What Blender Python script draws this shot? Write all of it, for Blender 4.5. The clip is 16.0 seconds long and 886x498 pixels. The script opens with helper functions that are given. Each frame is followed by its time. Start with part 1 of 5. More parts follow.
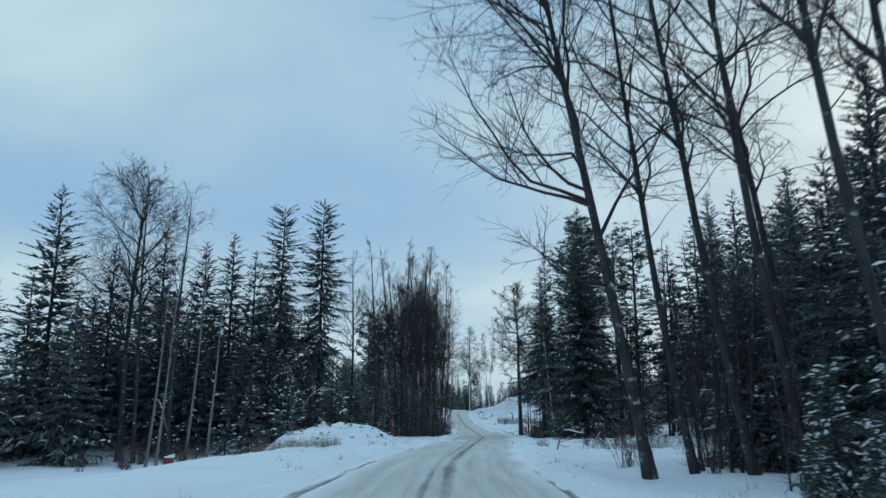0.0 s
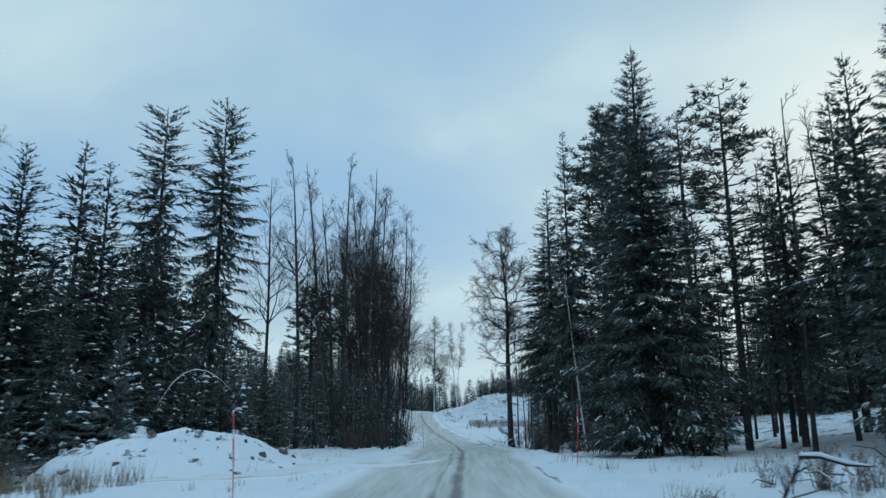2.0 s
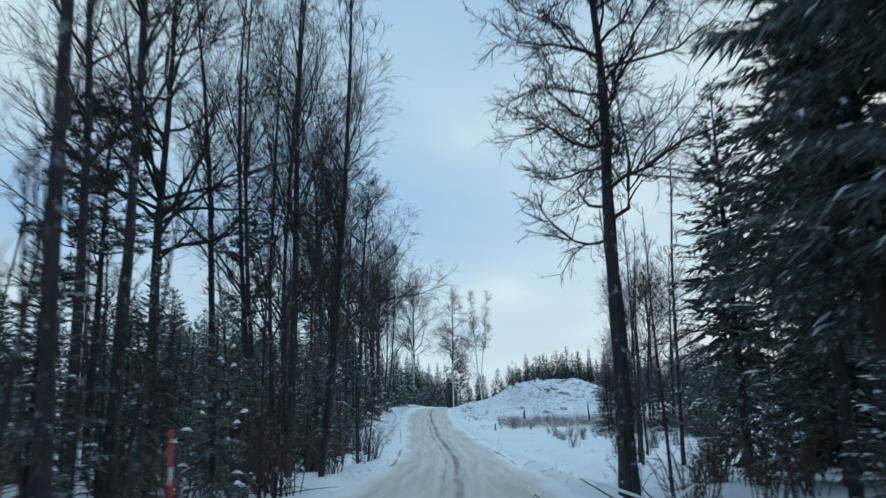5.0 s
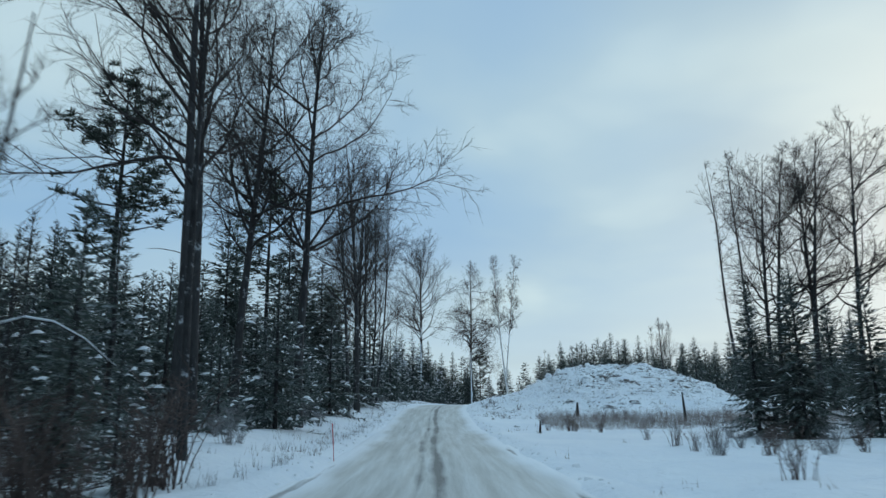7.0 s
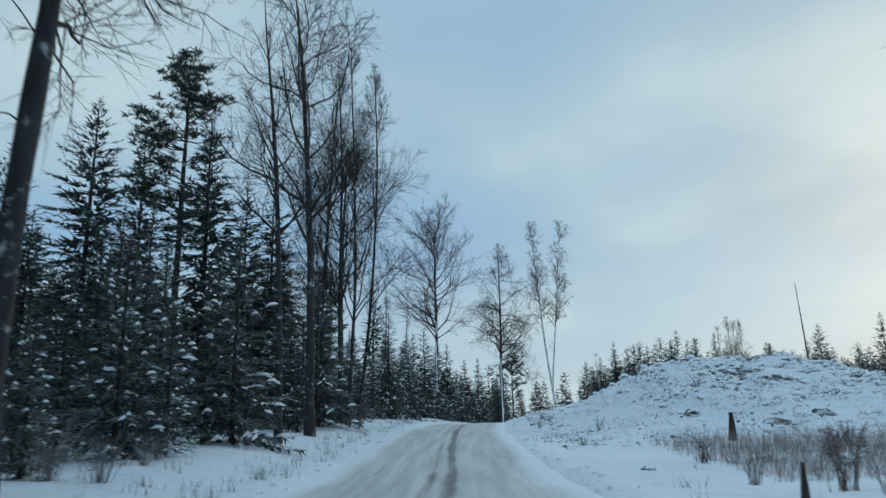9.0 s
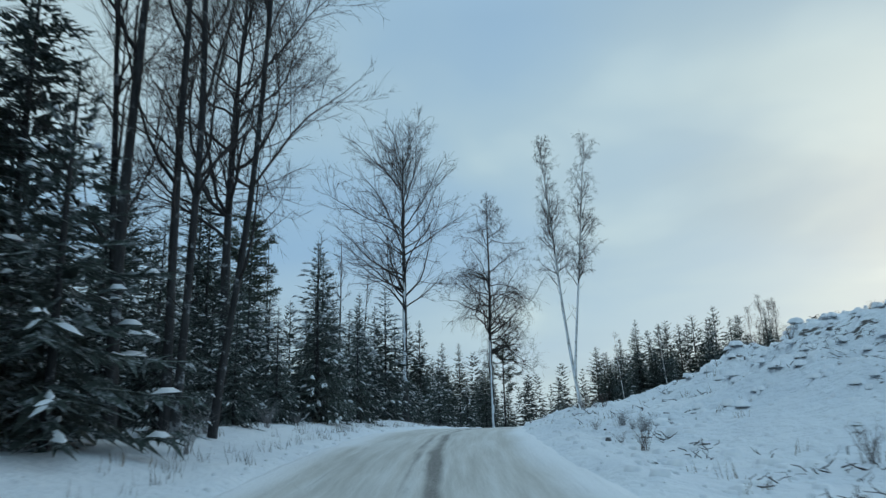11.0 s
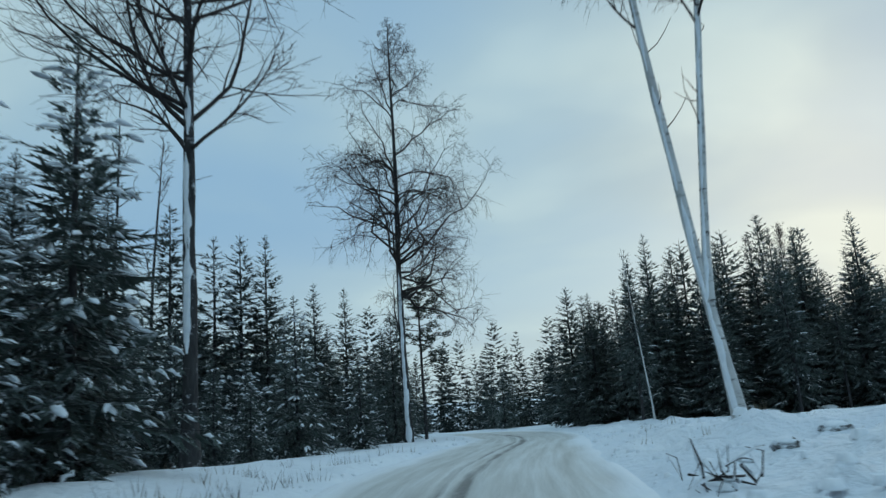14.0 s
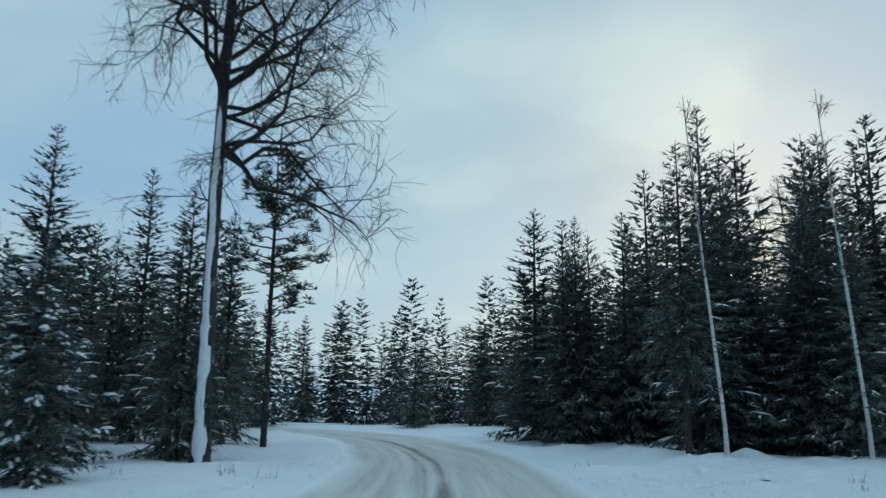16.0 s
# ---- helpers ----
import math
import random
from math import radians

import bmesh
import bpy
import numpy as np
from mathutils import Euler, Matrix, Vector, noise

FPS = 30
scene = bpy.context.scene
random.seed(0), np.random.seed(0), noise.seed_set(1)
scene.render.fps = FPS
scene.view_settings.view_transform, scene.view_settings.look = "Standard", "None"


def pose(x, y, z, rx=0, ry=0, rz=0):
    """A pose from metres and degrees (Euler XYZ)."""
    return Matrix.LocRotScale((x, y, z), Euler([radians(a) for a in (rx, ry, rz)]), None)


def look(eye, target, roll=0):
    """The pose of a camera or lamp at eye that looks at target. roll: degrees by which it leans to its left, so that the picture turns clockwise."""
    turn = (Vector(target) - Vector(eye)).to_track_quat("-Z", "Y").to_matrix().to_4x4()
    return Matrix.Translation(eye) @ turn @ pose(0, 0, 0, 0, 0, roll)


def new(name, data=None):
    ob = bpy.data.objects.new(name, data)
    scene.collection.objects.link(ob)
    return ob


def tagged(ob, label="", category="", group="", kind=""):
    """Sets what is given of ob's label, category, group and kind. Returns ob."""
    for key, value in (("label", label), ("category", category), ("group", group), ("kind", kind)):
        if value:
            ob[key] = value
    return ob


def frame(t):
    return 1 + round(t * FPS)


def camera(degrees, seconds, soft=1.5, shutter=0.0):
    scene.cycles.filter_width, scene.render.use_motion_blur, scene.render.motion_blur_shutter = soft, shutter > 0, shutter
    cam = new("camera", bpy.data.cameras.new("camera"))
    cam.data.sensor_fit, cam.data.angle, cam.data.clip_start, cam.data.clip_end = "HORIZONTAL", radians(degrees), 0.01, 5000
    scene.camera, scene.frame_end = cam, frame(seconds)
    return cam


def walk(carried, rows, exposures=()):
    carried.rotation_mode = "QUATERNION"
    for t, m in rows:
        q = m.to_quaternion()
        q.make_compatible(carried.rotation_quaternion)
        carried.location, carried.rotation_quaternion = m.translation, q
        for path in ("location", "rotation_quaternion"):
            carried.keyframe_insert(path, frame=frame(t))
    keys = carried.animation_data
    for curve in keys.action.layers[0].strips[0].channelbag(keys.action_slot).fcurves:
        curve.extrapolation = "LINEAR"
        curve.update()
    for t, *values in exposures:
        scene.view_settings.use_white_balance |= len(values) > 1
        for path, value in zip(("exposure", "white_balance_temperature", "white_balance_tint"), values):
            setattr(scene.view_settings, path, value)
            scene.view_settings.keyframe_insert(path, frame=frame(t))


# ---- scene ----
# ================= camera and its way =================
cam = camera(61.6, 16.0, soft=1.4, shutter=0.25)
ROWS = [
    (0.0, 0.000, 0.000, 1.299, 0.08, 12.04, -0.16),
    (0.5, -0.018, 5.824, 1.180, -0.74, 12.28, -1.42),
    (1.0, 0.029, 11.783, 1.080, -1.37, 12.47, -1.43),
    (1.5, 0.140, 18.185, 1.016, -2.01, 12.42, -0.60),
    (2.0, 0.390, 24.263, 0.895, -2.78, 12.23, -0.41),
    (2.5, 0.773, 30.110, 0.812, -3.30, 11.94, -0.39),
    (3.0, 1.236, 36.481, 0.650, -3.73, 11.67, -0.73),
    (3.5, 1.827, 42.846, 0.615, -3.86, 11.83, -1.49),
    (4.0, 2.422, 49.131, 0.559, -3.66, 11.98, -1.64),
    (4.5, 3.006, 55.342, 0.467, -2.16, 12.55, -1.89),
    (5.0, 3.432, 61.888, 0.188, -0.80, 12.21, -1.21),
    (7.5, 4.499, 95.337, -0.721, 1.63, 13.01, -1.00),
    (8.0, 4.385, 101.479, -0.648, 2.66, 14.16, -1.44),
    (10.5, 3.425, 129.935, -0.150, 1.38, 14.20, -1.18),
    (11.0, 3.221, 135.403, 0.150, 0.52, 14.10, -1.53),
    (11.5, 3.071, 140.961, 0.490, -0.37, 14.44, -2.14),
    (12.0, 3.004, 146.497, 0.820, -1.73, 14.69, -2.25),
    (12.5, 3.024, 151.948, 1.127, -3.76, 14.42, -2.70),
    (13.0, 3.143, 157.199, 1.369, -5.49, 14.32, -3.33),
    (13.5, 3.398, 162.423, 1.579, -7.12, 13.70, -3.67),
    (14.0, 3.842, 167.631, 1.799, -8.00, 11.95, -4.28),
    (14.5, 4.567, 172.624, 1.853, -9.46, 10.45, -3.71),
    (15.0, 5.575, 177.603, 1.907, -11.15, 9.95, -0.77),
    (15.5, 6.839, 182.726, 1.927, -12.30, 10.30, 0.62),
    (16.0, 8.237, 187.770, 1.896, -13.42, 10.55, 0.62),
]
walk(cam, [(t, pose(x, y, z, 90 + pitch, 0, yaw) @ pose(0, 0, 0, 0, 0, roll)) for t, x, y, z, yaw, pitch, roll in ROWS],
     exposures=[(0.0, 0.10, 6540, 10), (1.0, 0.09, 6540, 10), (2.0, 0.14, 6560, 10), (3.5, 0.30, 6650, 11), (4.5, 0.32, 6650, 11), (5.0, 0.27, 6650, 12), (7.5, 0.08, 6700, 11), (8.5, 0.03, 6700, 11), (11.0, 0.0, 6700, 10), (12.5, -0.05, 6600, 7), (14.0, -0.05, 6620, 7), (16.0, 0.03, 6700, 8)])

# ================= sky and light =================
SUN_ELEV, SUN_AZ = 16.0, 38.0          # degrees; azimuth to the right of the road's line
world = bpy.data.worlds.new("overcast_sky")
scene.world = world
world.use_nodes = True


def node(tree, kind, ins=None, operation="", uv_map="", attribute_name=""):
    n = tree.nodes.new(kind)
    if operation:
        n.operation = operation
    if uv_map:
        n.uv_map = uv_map
    if attribute_name:
        n.attribute_name = attribute_name
    for k, v in (ins or {}).items():
        if isinstance(v, bpy.types.NodeSocket):
            tree.links.new(v, n.inputs[k])
        else:
            n.inputs[k].default_value = v
    return n


def ramp(tree, fac, stops):
    n = node(tree, "ShaderNodeValToRGB", {"Fac": fac})
    e = n.color_ramp.elements
    while len(e) < len(stops):
        e.new(0.5)
    for k, (p, c) in zip(e, stops):
        k.position, k.color = p, (*c, 1) if len(c) == 3 else c
    return n.outputs["Color"]


def mix(tree, fac, a, b, how="MIX"):
    n = tree.nodes.new("ShaderNodeMix")
    n.data_type, n.blend_type = "RGBA", how
    for k, v in ((0, fac), (6, a), (7, b)):
        if isinstance(v, bpy.types.NodeSocket):
            tree.links.new(v, n.inputs[k])
        else:
            n.inputs[k].default_value = v
    return n.outputs[2]


def build_sky():
    t = world.node_tree
    t.nodes.clear()
    sky = node(t, "ShaderNodeTexSky")
    sky.sky_type, sky.sun_disc, sky.sun_elevation, sky.sun_rotation = "NISHITA", False, radians(SUN_ELEV), radians(SUN_AZ)
    sky.air_density, sky.dust_density = 1.2, 3.0
    way = node(t, "ShaderNodeTexCoord").outputs["Generated"]
    part = node(t, "ShaderNodeSeparateXYZ", {0: way})
    # clouds lie in flat sheets: stretch the direction towards the horizon
    deep = node(t, "ShaderNodeMath", {0: part.outputs[2], 1: 0.16}, operation="ADD")
    deep2 = node(t, "ShaderNodeMath", {0: deep.outputs[0], 1: 0.1}, operation="MAXIMUM")
    cx = node(t, "ShaderNodeMath", {0: part.outputs[0], 1: deep2.outputs[0]}, operation="DIVIDE")
    cy = node(t, "ShaderNodeMath", {0: part.outputs[1], 1: deep2.outputs[0]}, operation="DIVIDE")
    sheet = node(t, "ShaderNodeCombineXYZ", {0: cx.outputs[0], 1: cy.outputs[0], 2: 3.7})
    n1 = node(t, "ShaderNodeTexNoise", {"Vector": sheet.outputs[0], "Scale": 1.0, "Detail": 4.0, "Roughness": 0.42, "Distortion": 0.35})
    cloud = ramp(t, n1.outputs[0], [(0.32, (0.262, 0.450, 0.65)), (0.45, (0.305, 0.488, 0.65)), (0.55, (0.37, 0.545, 0.66)), (0.66, (0.52, 0.685, 0.735))])
    # the lit side of the cloud sheet, round the hidden sun
    sun = Vector((math.sin(radians(SUN_AZ)) * math.cos(radians(SUN_ELEV)), math.cos(radians(SUN_AZ)) * math.cos(radians(SUN_ELEV)), math.sin(radians(SUN_ELEV))))
    dot = node(t, "ShaderNodeVectorMath", {0: way, 1: tuple(sun)}, operation="DOT_PRODUCT")
    glow = ramp(t, dot.outputs["Value"], [(0.60, (0, 0, 0)), (0.88, (0.10, 0.10, 0.10)), (0.98, (0.20, 0.20, 0.20))])
    lit = mix(t, glow, cloud, (0.50, 0.67, 0.71, 1))
    low = ramp(t, part.outputs[2], [(0.0, (1, 1, 1)), (0.09, (0.6, 0.6, 0.6)), (0.24, (0, 0, 0))])
    hazy = mix(t, low, lit, mix(t, glow, (0.50, 0.67, 0.745, 1), (0.52, 0.68, 0.70, 1)))
    clear = node(t, "ShaderNodeVectorMath", {0: sky.outputs[0], 1: (0.12, 0.12, 0.12)}, operation="MULTIPLY")
    # an overcast sky is brightest overhead
    band = node(t, "ShaderNodeTexNoise", {"Vector": node(t, "ShaderNodeMapping", {"Vector": sheet.outputs[0], "Location": (2.3, 0.7, 1.0), "Scale": (0.55, 0.9, 1.0)}).outputs[0], "Scale": 1.0, "Detail": 3.0, "Roughness": 0.5})
    hazy = mix(t, 1.0, hazy, ramp(t, band.outputs[0], [(0.36, (0.86, 0.89, 0.93)), (0.50, (0.96, 0.985, 1.02)), (0.64, (1.0, 1.02, 1.04))]), "MULTIPLY")
    lift = node(t, "ShaderNodeMapRange", {0: part.outputs[2], 1: 0.52, 2: 0.95, 3: 1.0, 4: 1.55})
    zenith = node(t, "ShaderNodeVectorMath", {0: hazy, "Scale": lift.outputs[0]}, operation="SCALE").outputs[0]
    full = mix(t, 0.95, clear.outputs[0], zenith)
    bg = node(t, "ShaderNodeBackground", {"Color": full, "Strength": 1.0})
    node(t, "ShaderNodeOutputWorld", {0: bg.outputs[0]})


build_sky()
sun = new("sun", bpy.data.lights.new("sun", "SUN"))
sun.data.energy, sun.data.angle, sun.data.color = 0.3, radians(25), (1.0, 0.95, 0.88)
sun.matrix_world = look((0, 0, 60), (-60 * math.sin(radians(SUN_AZ)), -60 * math.cos(radians(SUN_AZ)), 60 - 60 * math.tan(radians(SUN_ELEV))))
# ================= materials =================
def material(name, rough=0.8, spec=0.3):
    m = bpy.data.materials.new(name)
    m.use_nodes = True
    t = m.node_tree
    p = t.nodes["Principled BSDF"]
    p.inputs["Roughness"].default_value = rough
    p.inputs["Specular IOR Level"].default_value = spec
    return m, t, p


def coords(t, which="Object"):
    return node(t, "ShaderNodeTexCoord").outputs[which]


def grain(t, vec, scale, detail=4.0, rough=0.55, dist=0.0):
    return node(t, "ShaderNodeTexNoise", {"Vector": vec, "Scale": scale, "Detail": detail, "Roughness": rough, "Distortion": dist}).outputs[0]


def bump(t, p, height, strength, distance):
    b = node(t, "ShaderNodeBump", {"Height": height, "Strength": strength, "Distance": distance})
    t.links.new(b.outputs[0], p.inputs["Normal"])


def colour(t, p, c):
    t.links.new(c, p.inputs["Base Color"])


def add(t, a, b, how="ADD"):
    return node(t, "ShaderNodeMath", {0: a, 1: b}, operation=how).outputs[0]


def snow_ground():
    m, t, p = material("field_snow", 0.75, 0.25)
    v = coords(t)
    big, fine = grain(t, v, 0.35), grain(t, v, 5.0, 6)
    c = ramp(t, big, [(0.3, (0.70, 0.76, 0.83)), (0.6, (0.77, 0.82, 0.87)), (0.8, (0.82, 0.86, 0.90))])
    # scattered dark litter, soil and stems where the snow is thin
    att = node(t, "ShaderNodeAttribute", attribute_name="bare").outputs["Fac"]
    speck = grain(t, v, 2.6, 7, 0.72)
    where = ramp(t, grain(t, node(t, "ShaderNodeMapping", {"Vector": v, "Scale": (1.0, 1.0, 2.4)}).outputs[0], 0.5, 4, 0.6), [(0.42, (0.25, 0.25, 0.25)), (0.60, (1, 1, 1))])
    cut = add(t, speck, add(t, add(t, att, where, "MULTIPLY"), 0.48, "MULTIPLY"))
    dark = ramp(t, cut, [(0.70, (0, 0, 0)), (0.76, (1, 1, 1))])
    soil = ramp(t, fine, [(0.3, (0.045, 0.043, 0.042)), (0.7, (0.115, 0.105, 0.097))])
    colour(t, p, mix(t, dark, c, soil))
    lumps = node(t, "ShaderNodeAttribute", attribute_name="rubble").outputs["Fac"]
    heavy = add(t, add(t, grain(t, v, 2.2, 5, 0.6), 4.5, "MULTIPLY"), lumps, "MULTIPLY")
    bump(t, p, add(t, heavy, add(t, fine, add(t, grain(t, v, 1.4, 5), 2.0, "MULTIPLY"))), 0.6, 0.12)
    return m


def road_surface():
    m, t, p = material("packed_snow_road", 0.6, 0.35)
    uv = node(t, "ShaderNodeUVMap", uv_map="lane").outputs[0]
    sep = node(t, "ShaderNodeSeparateXYZ", {0: uv})
    u, y = sep.outputs[0], sep.outputs[1]
    # streaks along the way
    long = node(t, "ShaderNodeCombineXYZ", {0: add(t, u, 1.0, "MULTIPLY"), 1: add(t, y, 0.045, "MULTIPLY"), 2: 0.0}).outputs[0]
    mid = node(t, "ShaderNodeCombineXYZ", {0: add(t, u, 1.0, "MULTIPLY"), 1: add(t, y, 0.16, "MULTIPLY"), 2: 2.0}).outputs[0]
    streak, patch, fine = grain(t, long, 3.2, 5, 0.6), grain(t, mid, 1.3, 4, 0.55), grain(t, coords(t), 14.0, 5, 0.6)
    att = node(t, "ShaderNodeAttribute", attribute_name="track").outputs["Fac"]
    pack = ramp(t, streak, [(0.30, (0.44, 0.44, 0.415)), (0.5, (0.56, 0.565, 0.545)), (0.72, (0.68, 0.70, 0.70))])
    worn = ramp(t, fine, [(0.3, (0.13, 0.13, 0.125)), (0.7, (0.26, 0.25, 0.235))])
    wear = ramp(t, add(t, add(t, att, 0.44, "MULTIPLY"), add(t, add(t, patch, 0.62, "MULTIPLY"), add(t, streak, 0.5, "MULTIPLY"))), [(0.78, (0, 0, 0)), (1.0, (1, 1, 1))])
    edge = node(t, "ShaderNodeAttribute", attribute_name="verge").outputs["Fac"]
    base = mix(t, edge, pack, (0.80, 0.84, 0.88, 1))
    colour(t, p, mix(t, wear, base, worn))
    bump(t, p, add(t, add(t, streak, 1.6, "MULTIPLY"), fine), 0.5, 0.05)
    return m


def needles(name, dark, light, frost=0.0):
    m, t, p = material(name, 0.75, 0.2)
    rnd = node(t, "ShaderNodeObjectInfo").outputs["Random"]
    isl = node(t, "ShaderNodeNewGeometry").outputs["Random Per Island"]
    v = coords(t)
    k = add(t, add(t, isl, 0.55, "MULTIPLY"), add(t, rnd, 0.45, "MULTIPLY"))
    c = ramp(t, k, [(0.05, dark), (0.6, tuple((a + b) / 2 for a, b in zip(dark, light))), (0.97, light)])
    if frost:
        c = mix(t, ramp(t, add(t, grain(t, v, 9.0, 5, 0.7), add(t, isl, 0.16, "MULTIPLY")), [(0.66 - frost * 0.2, (0, 0, 0)), (0.86 - frost * 0.2, (0.75, 0.75, 0.75))]), c, (0.62, 0.68, 0.74, 1))
    colour(t, p, c)
    # needles let a little light through
    thin = node(t, "ShaderNodeBsdfTranslucent", {"Color": c})
    both = node(t, "ShaderNodeMixShader", {0: 0.30, 1: p.outputs[0], 2: thin.outputs[0]})
    t.links.new(both.outputs[0], t.nodes["Material Output"].inputs[0])
    return m


def bark(name, dark, light, scale=7.0, frost=0.0):
    m, t, p = material(name, 0.9, 0.15)
    v = coords(t)
    tall = node(t, "ShaderNodeMapping", {"Vector": v, "Scale": (1.0, 1.0, 0.22)}).outputs[0]
    g, b = grain(t, tall, scale, 6, 0.65), grain(t, v, 0.9, 3)
    c = mix(t, ramp(t, b, [(0.35, (0, 0, 0)), (0.65, (0.6, 0.6, 0.6))]), ramp(t, g, [(0.3, dark), (0.7, light)]), tuple(x * 0.75 + 0.02 for x in light) + (1,))
    if frost:
        c = mix(t, ramp(t, grain(t, v, 3.5, 5, 0.7), [(0.60 - 0.2 * frost, (0, 0, 0)), (0.75 - 0.2 * frost, (0.8, 0.8, 0.8))]), c, (0.72, 0.77, 0.82, 1))
    colour(t, p, c)
    bump(t, p, g, 0.9, 0.07)
    return m


def birch_bark():
    m, t, p = material("birch_bark", 0.8, 0.2)
    v = coords(t)
    wide = node(t, "ShaderNodeMapping", {"Vector": v, "Scale": (1.0, 1.0, 4.0)}).outputs[0]
    g, b = grain(t, wide, 2.6, 6, 0.7), grain(t, v, 1.3, 4)
    c = mix(t, ramp(t, g, [(0.56, (0, 0, 0)), (0.66, (1, 1, 1))]), ramp(t, b, [(0.3, (0.42, 0.42, 0.42)), (0.7, (0.66, 0.66, 0.65))]), (0.07, 0.065, 0.06, 1))
    colour(t, p, c)
    bump(t, p, g, 0.5, 0.02)
    return m


def fallen_snow():
    m, t, p = material("lying_snow", 0.8, 0.2)
    g = grain(t, coords(t), 6.0, 4)
    colour(t, p, ramp(t, g, [(0.3, (0.72, 0.77, 0.83)), (0.7, (0.85, 0.88, 0.91))]))
    bump(t, p, g, 0.4, 0.04)
    return m


def plain(name, a, b, rough=0.7, scale=8.0, spec=0.3):
    m, t, p = material(name, rough, spec)
    g = grain(t, coords(t), scale, 5, 0.6)
    colour(t, p, ramp(t, g, [(0.3, a), (0.7, b)]))
    bump(t, p, g, 0.4, 0.02)
    return m


M_SNOW, M_ROAD, M_LIE = snow_ground(), road_surface(), fallen_snow()
M_SPRUCE = needles("spruce_needles", (0.046, 0.063, 0.058), (0.112, 0.138, 0.118), 0.26)
M_YOUNG = needles("frosted_spruce_needles", (0.046, 0.063, 0.058), (0.112, 0.138, 0.120), 0.34)
M_PINE = needles("pine_needles", (0.038, 0.052, 0.042), (0.095, 0.118, 0.082), 0.08)
M_FAR = needles("far_needles", (0.030, 0.042, 0.042), (0.068, 0.088, 0.078), 0.10)
M_BARK = bark("dark_bark", (0.016, 0.016, 0.017), (0.066, 0.064, 0.066), 9.0, 0.10)
M_TWIG = bark("twig_bark", (0.020, 0.018, 0.019), (0.060, 0.053, 0.052), 5.0)
M_ASPEN = bark("grey_bark", (0.09, 0.088, 0.085), (0.25, 0.245, 0.24), 5.0)
M_BIRCH = birch_bark()


def snowy_stone():
    m, t, p = material("boulder_stone", 0.85, 0.3)
    v = coords(t)
    g = grain(t, v, 4.0, 5, 0.6)
    c = ramp(t, g, [(0.3, (0.045, 0.045, 0.048)), (0.7, (0.125, 0.12, 0.118))])
    # snow blown into the hollows
    colour(t, p, mix(t, ramp(t, grain(t, v, 2.6, 6, 0.7), [(0.47, (0, 0, 0)), (0.60, (0.9, 0.9, 0.9))]), c, (0.74, 0.79, 0.84, 1)))
    bump(t, p, g, 0.6, 0.05)
    return m


M_STONE = snowy_stone()
M_FADED = plain("faded_red_paint", (0.16, 0.03, 0.03), (0.24, 0.05, 0.045), 0.7, 9.0)
M_RED = plain("red_plastic", (0.46, 0.03, 0.035), (0.58, 0.06, 0.06), 0.45, 20.0, 0.5)
M_WHITE = plain("reflector_white", (0.7, 0.7, 0.7), (0.8, 0.8, 0.8), 0.4, 20.0, 0.5)
M_STRAW = plain("dead_grass_straw", (0.10, 0.075, 0.05), (0.27, 0.21, 0.14), 0.85, 6.0)
M_REED = plain("dead_reed", (0.17, 0.14, 0.135), (0.34, 0.28, 0.25), 0.85, 3.0)
M_RIME = plain("rimed_shrub_twigs", (0.12, 0.11, 0.11), (0.40, 0.41, 0.43), 0.85, 5.0)
M_SHRUB = plain("shrub_twigs", (0.055, 0.04, 0.04), (0.15, 0.11, 0.095), 0.85, 6.0)
# ================= lie of the land =================
def hash2(ix, iy, seed):
    h = np.sin(ix * 127.1 + iy * 311.7 + seed * 74.7) * 43758.5453
    return h - np.floor(h)


def vnoise(x, y, seed=0):
    ix, iy = np.floor(x), np.floor(y)
    fx, fy = x - ix, y - iy
    fx, fy = fx * fx * (3 - 2 * fx), fy * fy * (3 - 2 * fy)
    a, b = hash2(ix, iy, seed), hash2(ix + 1, iy, seed)
    c, d = hash2(ix, iy + 1, seed), hash2(ix + 1, iy + 1, seed)
    return (a * (1 - fx) + b * fx) * (1 - fy) + (c * (1 - fx) + d * fx) * fy - 0.5


def fbm(x, y, scale, octaves=4, seed=0):
    s, k = 0.0, 1.0
    for o in range(octaves):
        s = s + k * vnoise(x * scale, y * scale, seed + o)
        scale, k = scale * 2.03, k * 0.5
    return s


def step(a, b, x):
    t = np.clip((x - a) / (b - a), 0, 1)
    return t * t * (3 - 2 * t)


WAY_Y = np.array([-400, -20, 0, 24, 43, 62, 80, 95, 104, 116, 130, 141, 152, 162, 173, 183, 192, 200, 208, 215, 221, 227, 234, 243, 262, 600.0])
WAY_X = np.array([-4, -0.4, -0.4, 0.0, 1.45, 3.05, 3.8, 4.1, 3.95, 3.55, 3.05, 2.7, 2.65, 3.0, 4.2, 6.4, 9.0, 11.3, 13.0, 13.6, 13.3, 12.0, 9.0, 4.0, -8, -120.0])
WAY_Z = np.array([1.5, 0.1, 0.0, -0.40, -0.68, -1.08, -1.66, -1.98, -1.92, -1.72, -1.42, -0.85, -0.20, 0.25, 0.48, 0.52, 0.34, 0.12, -0.05, -0.19, -0.31, -0.45, -0.65, -0.9, -1.7, -4.0])
_fine = np.arange(-400, 600, 1.0)


def _soften(v, n=9):
    k = np.hanning(n + 2)[1:-1]
    return np.convolve(np.pad(v, n, mode="edge"), k / k.sum(), mode="same")[n:-n]


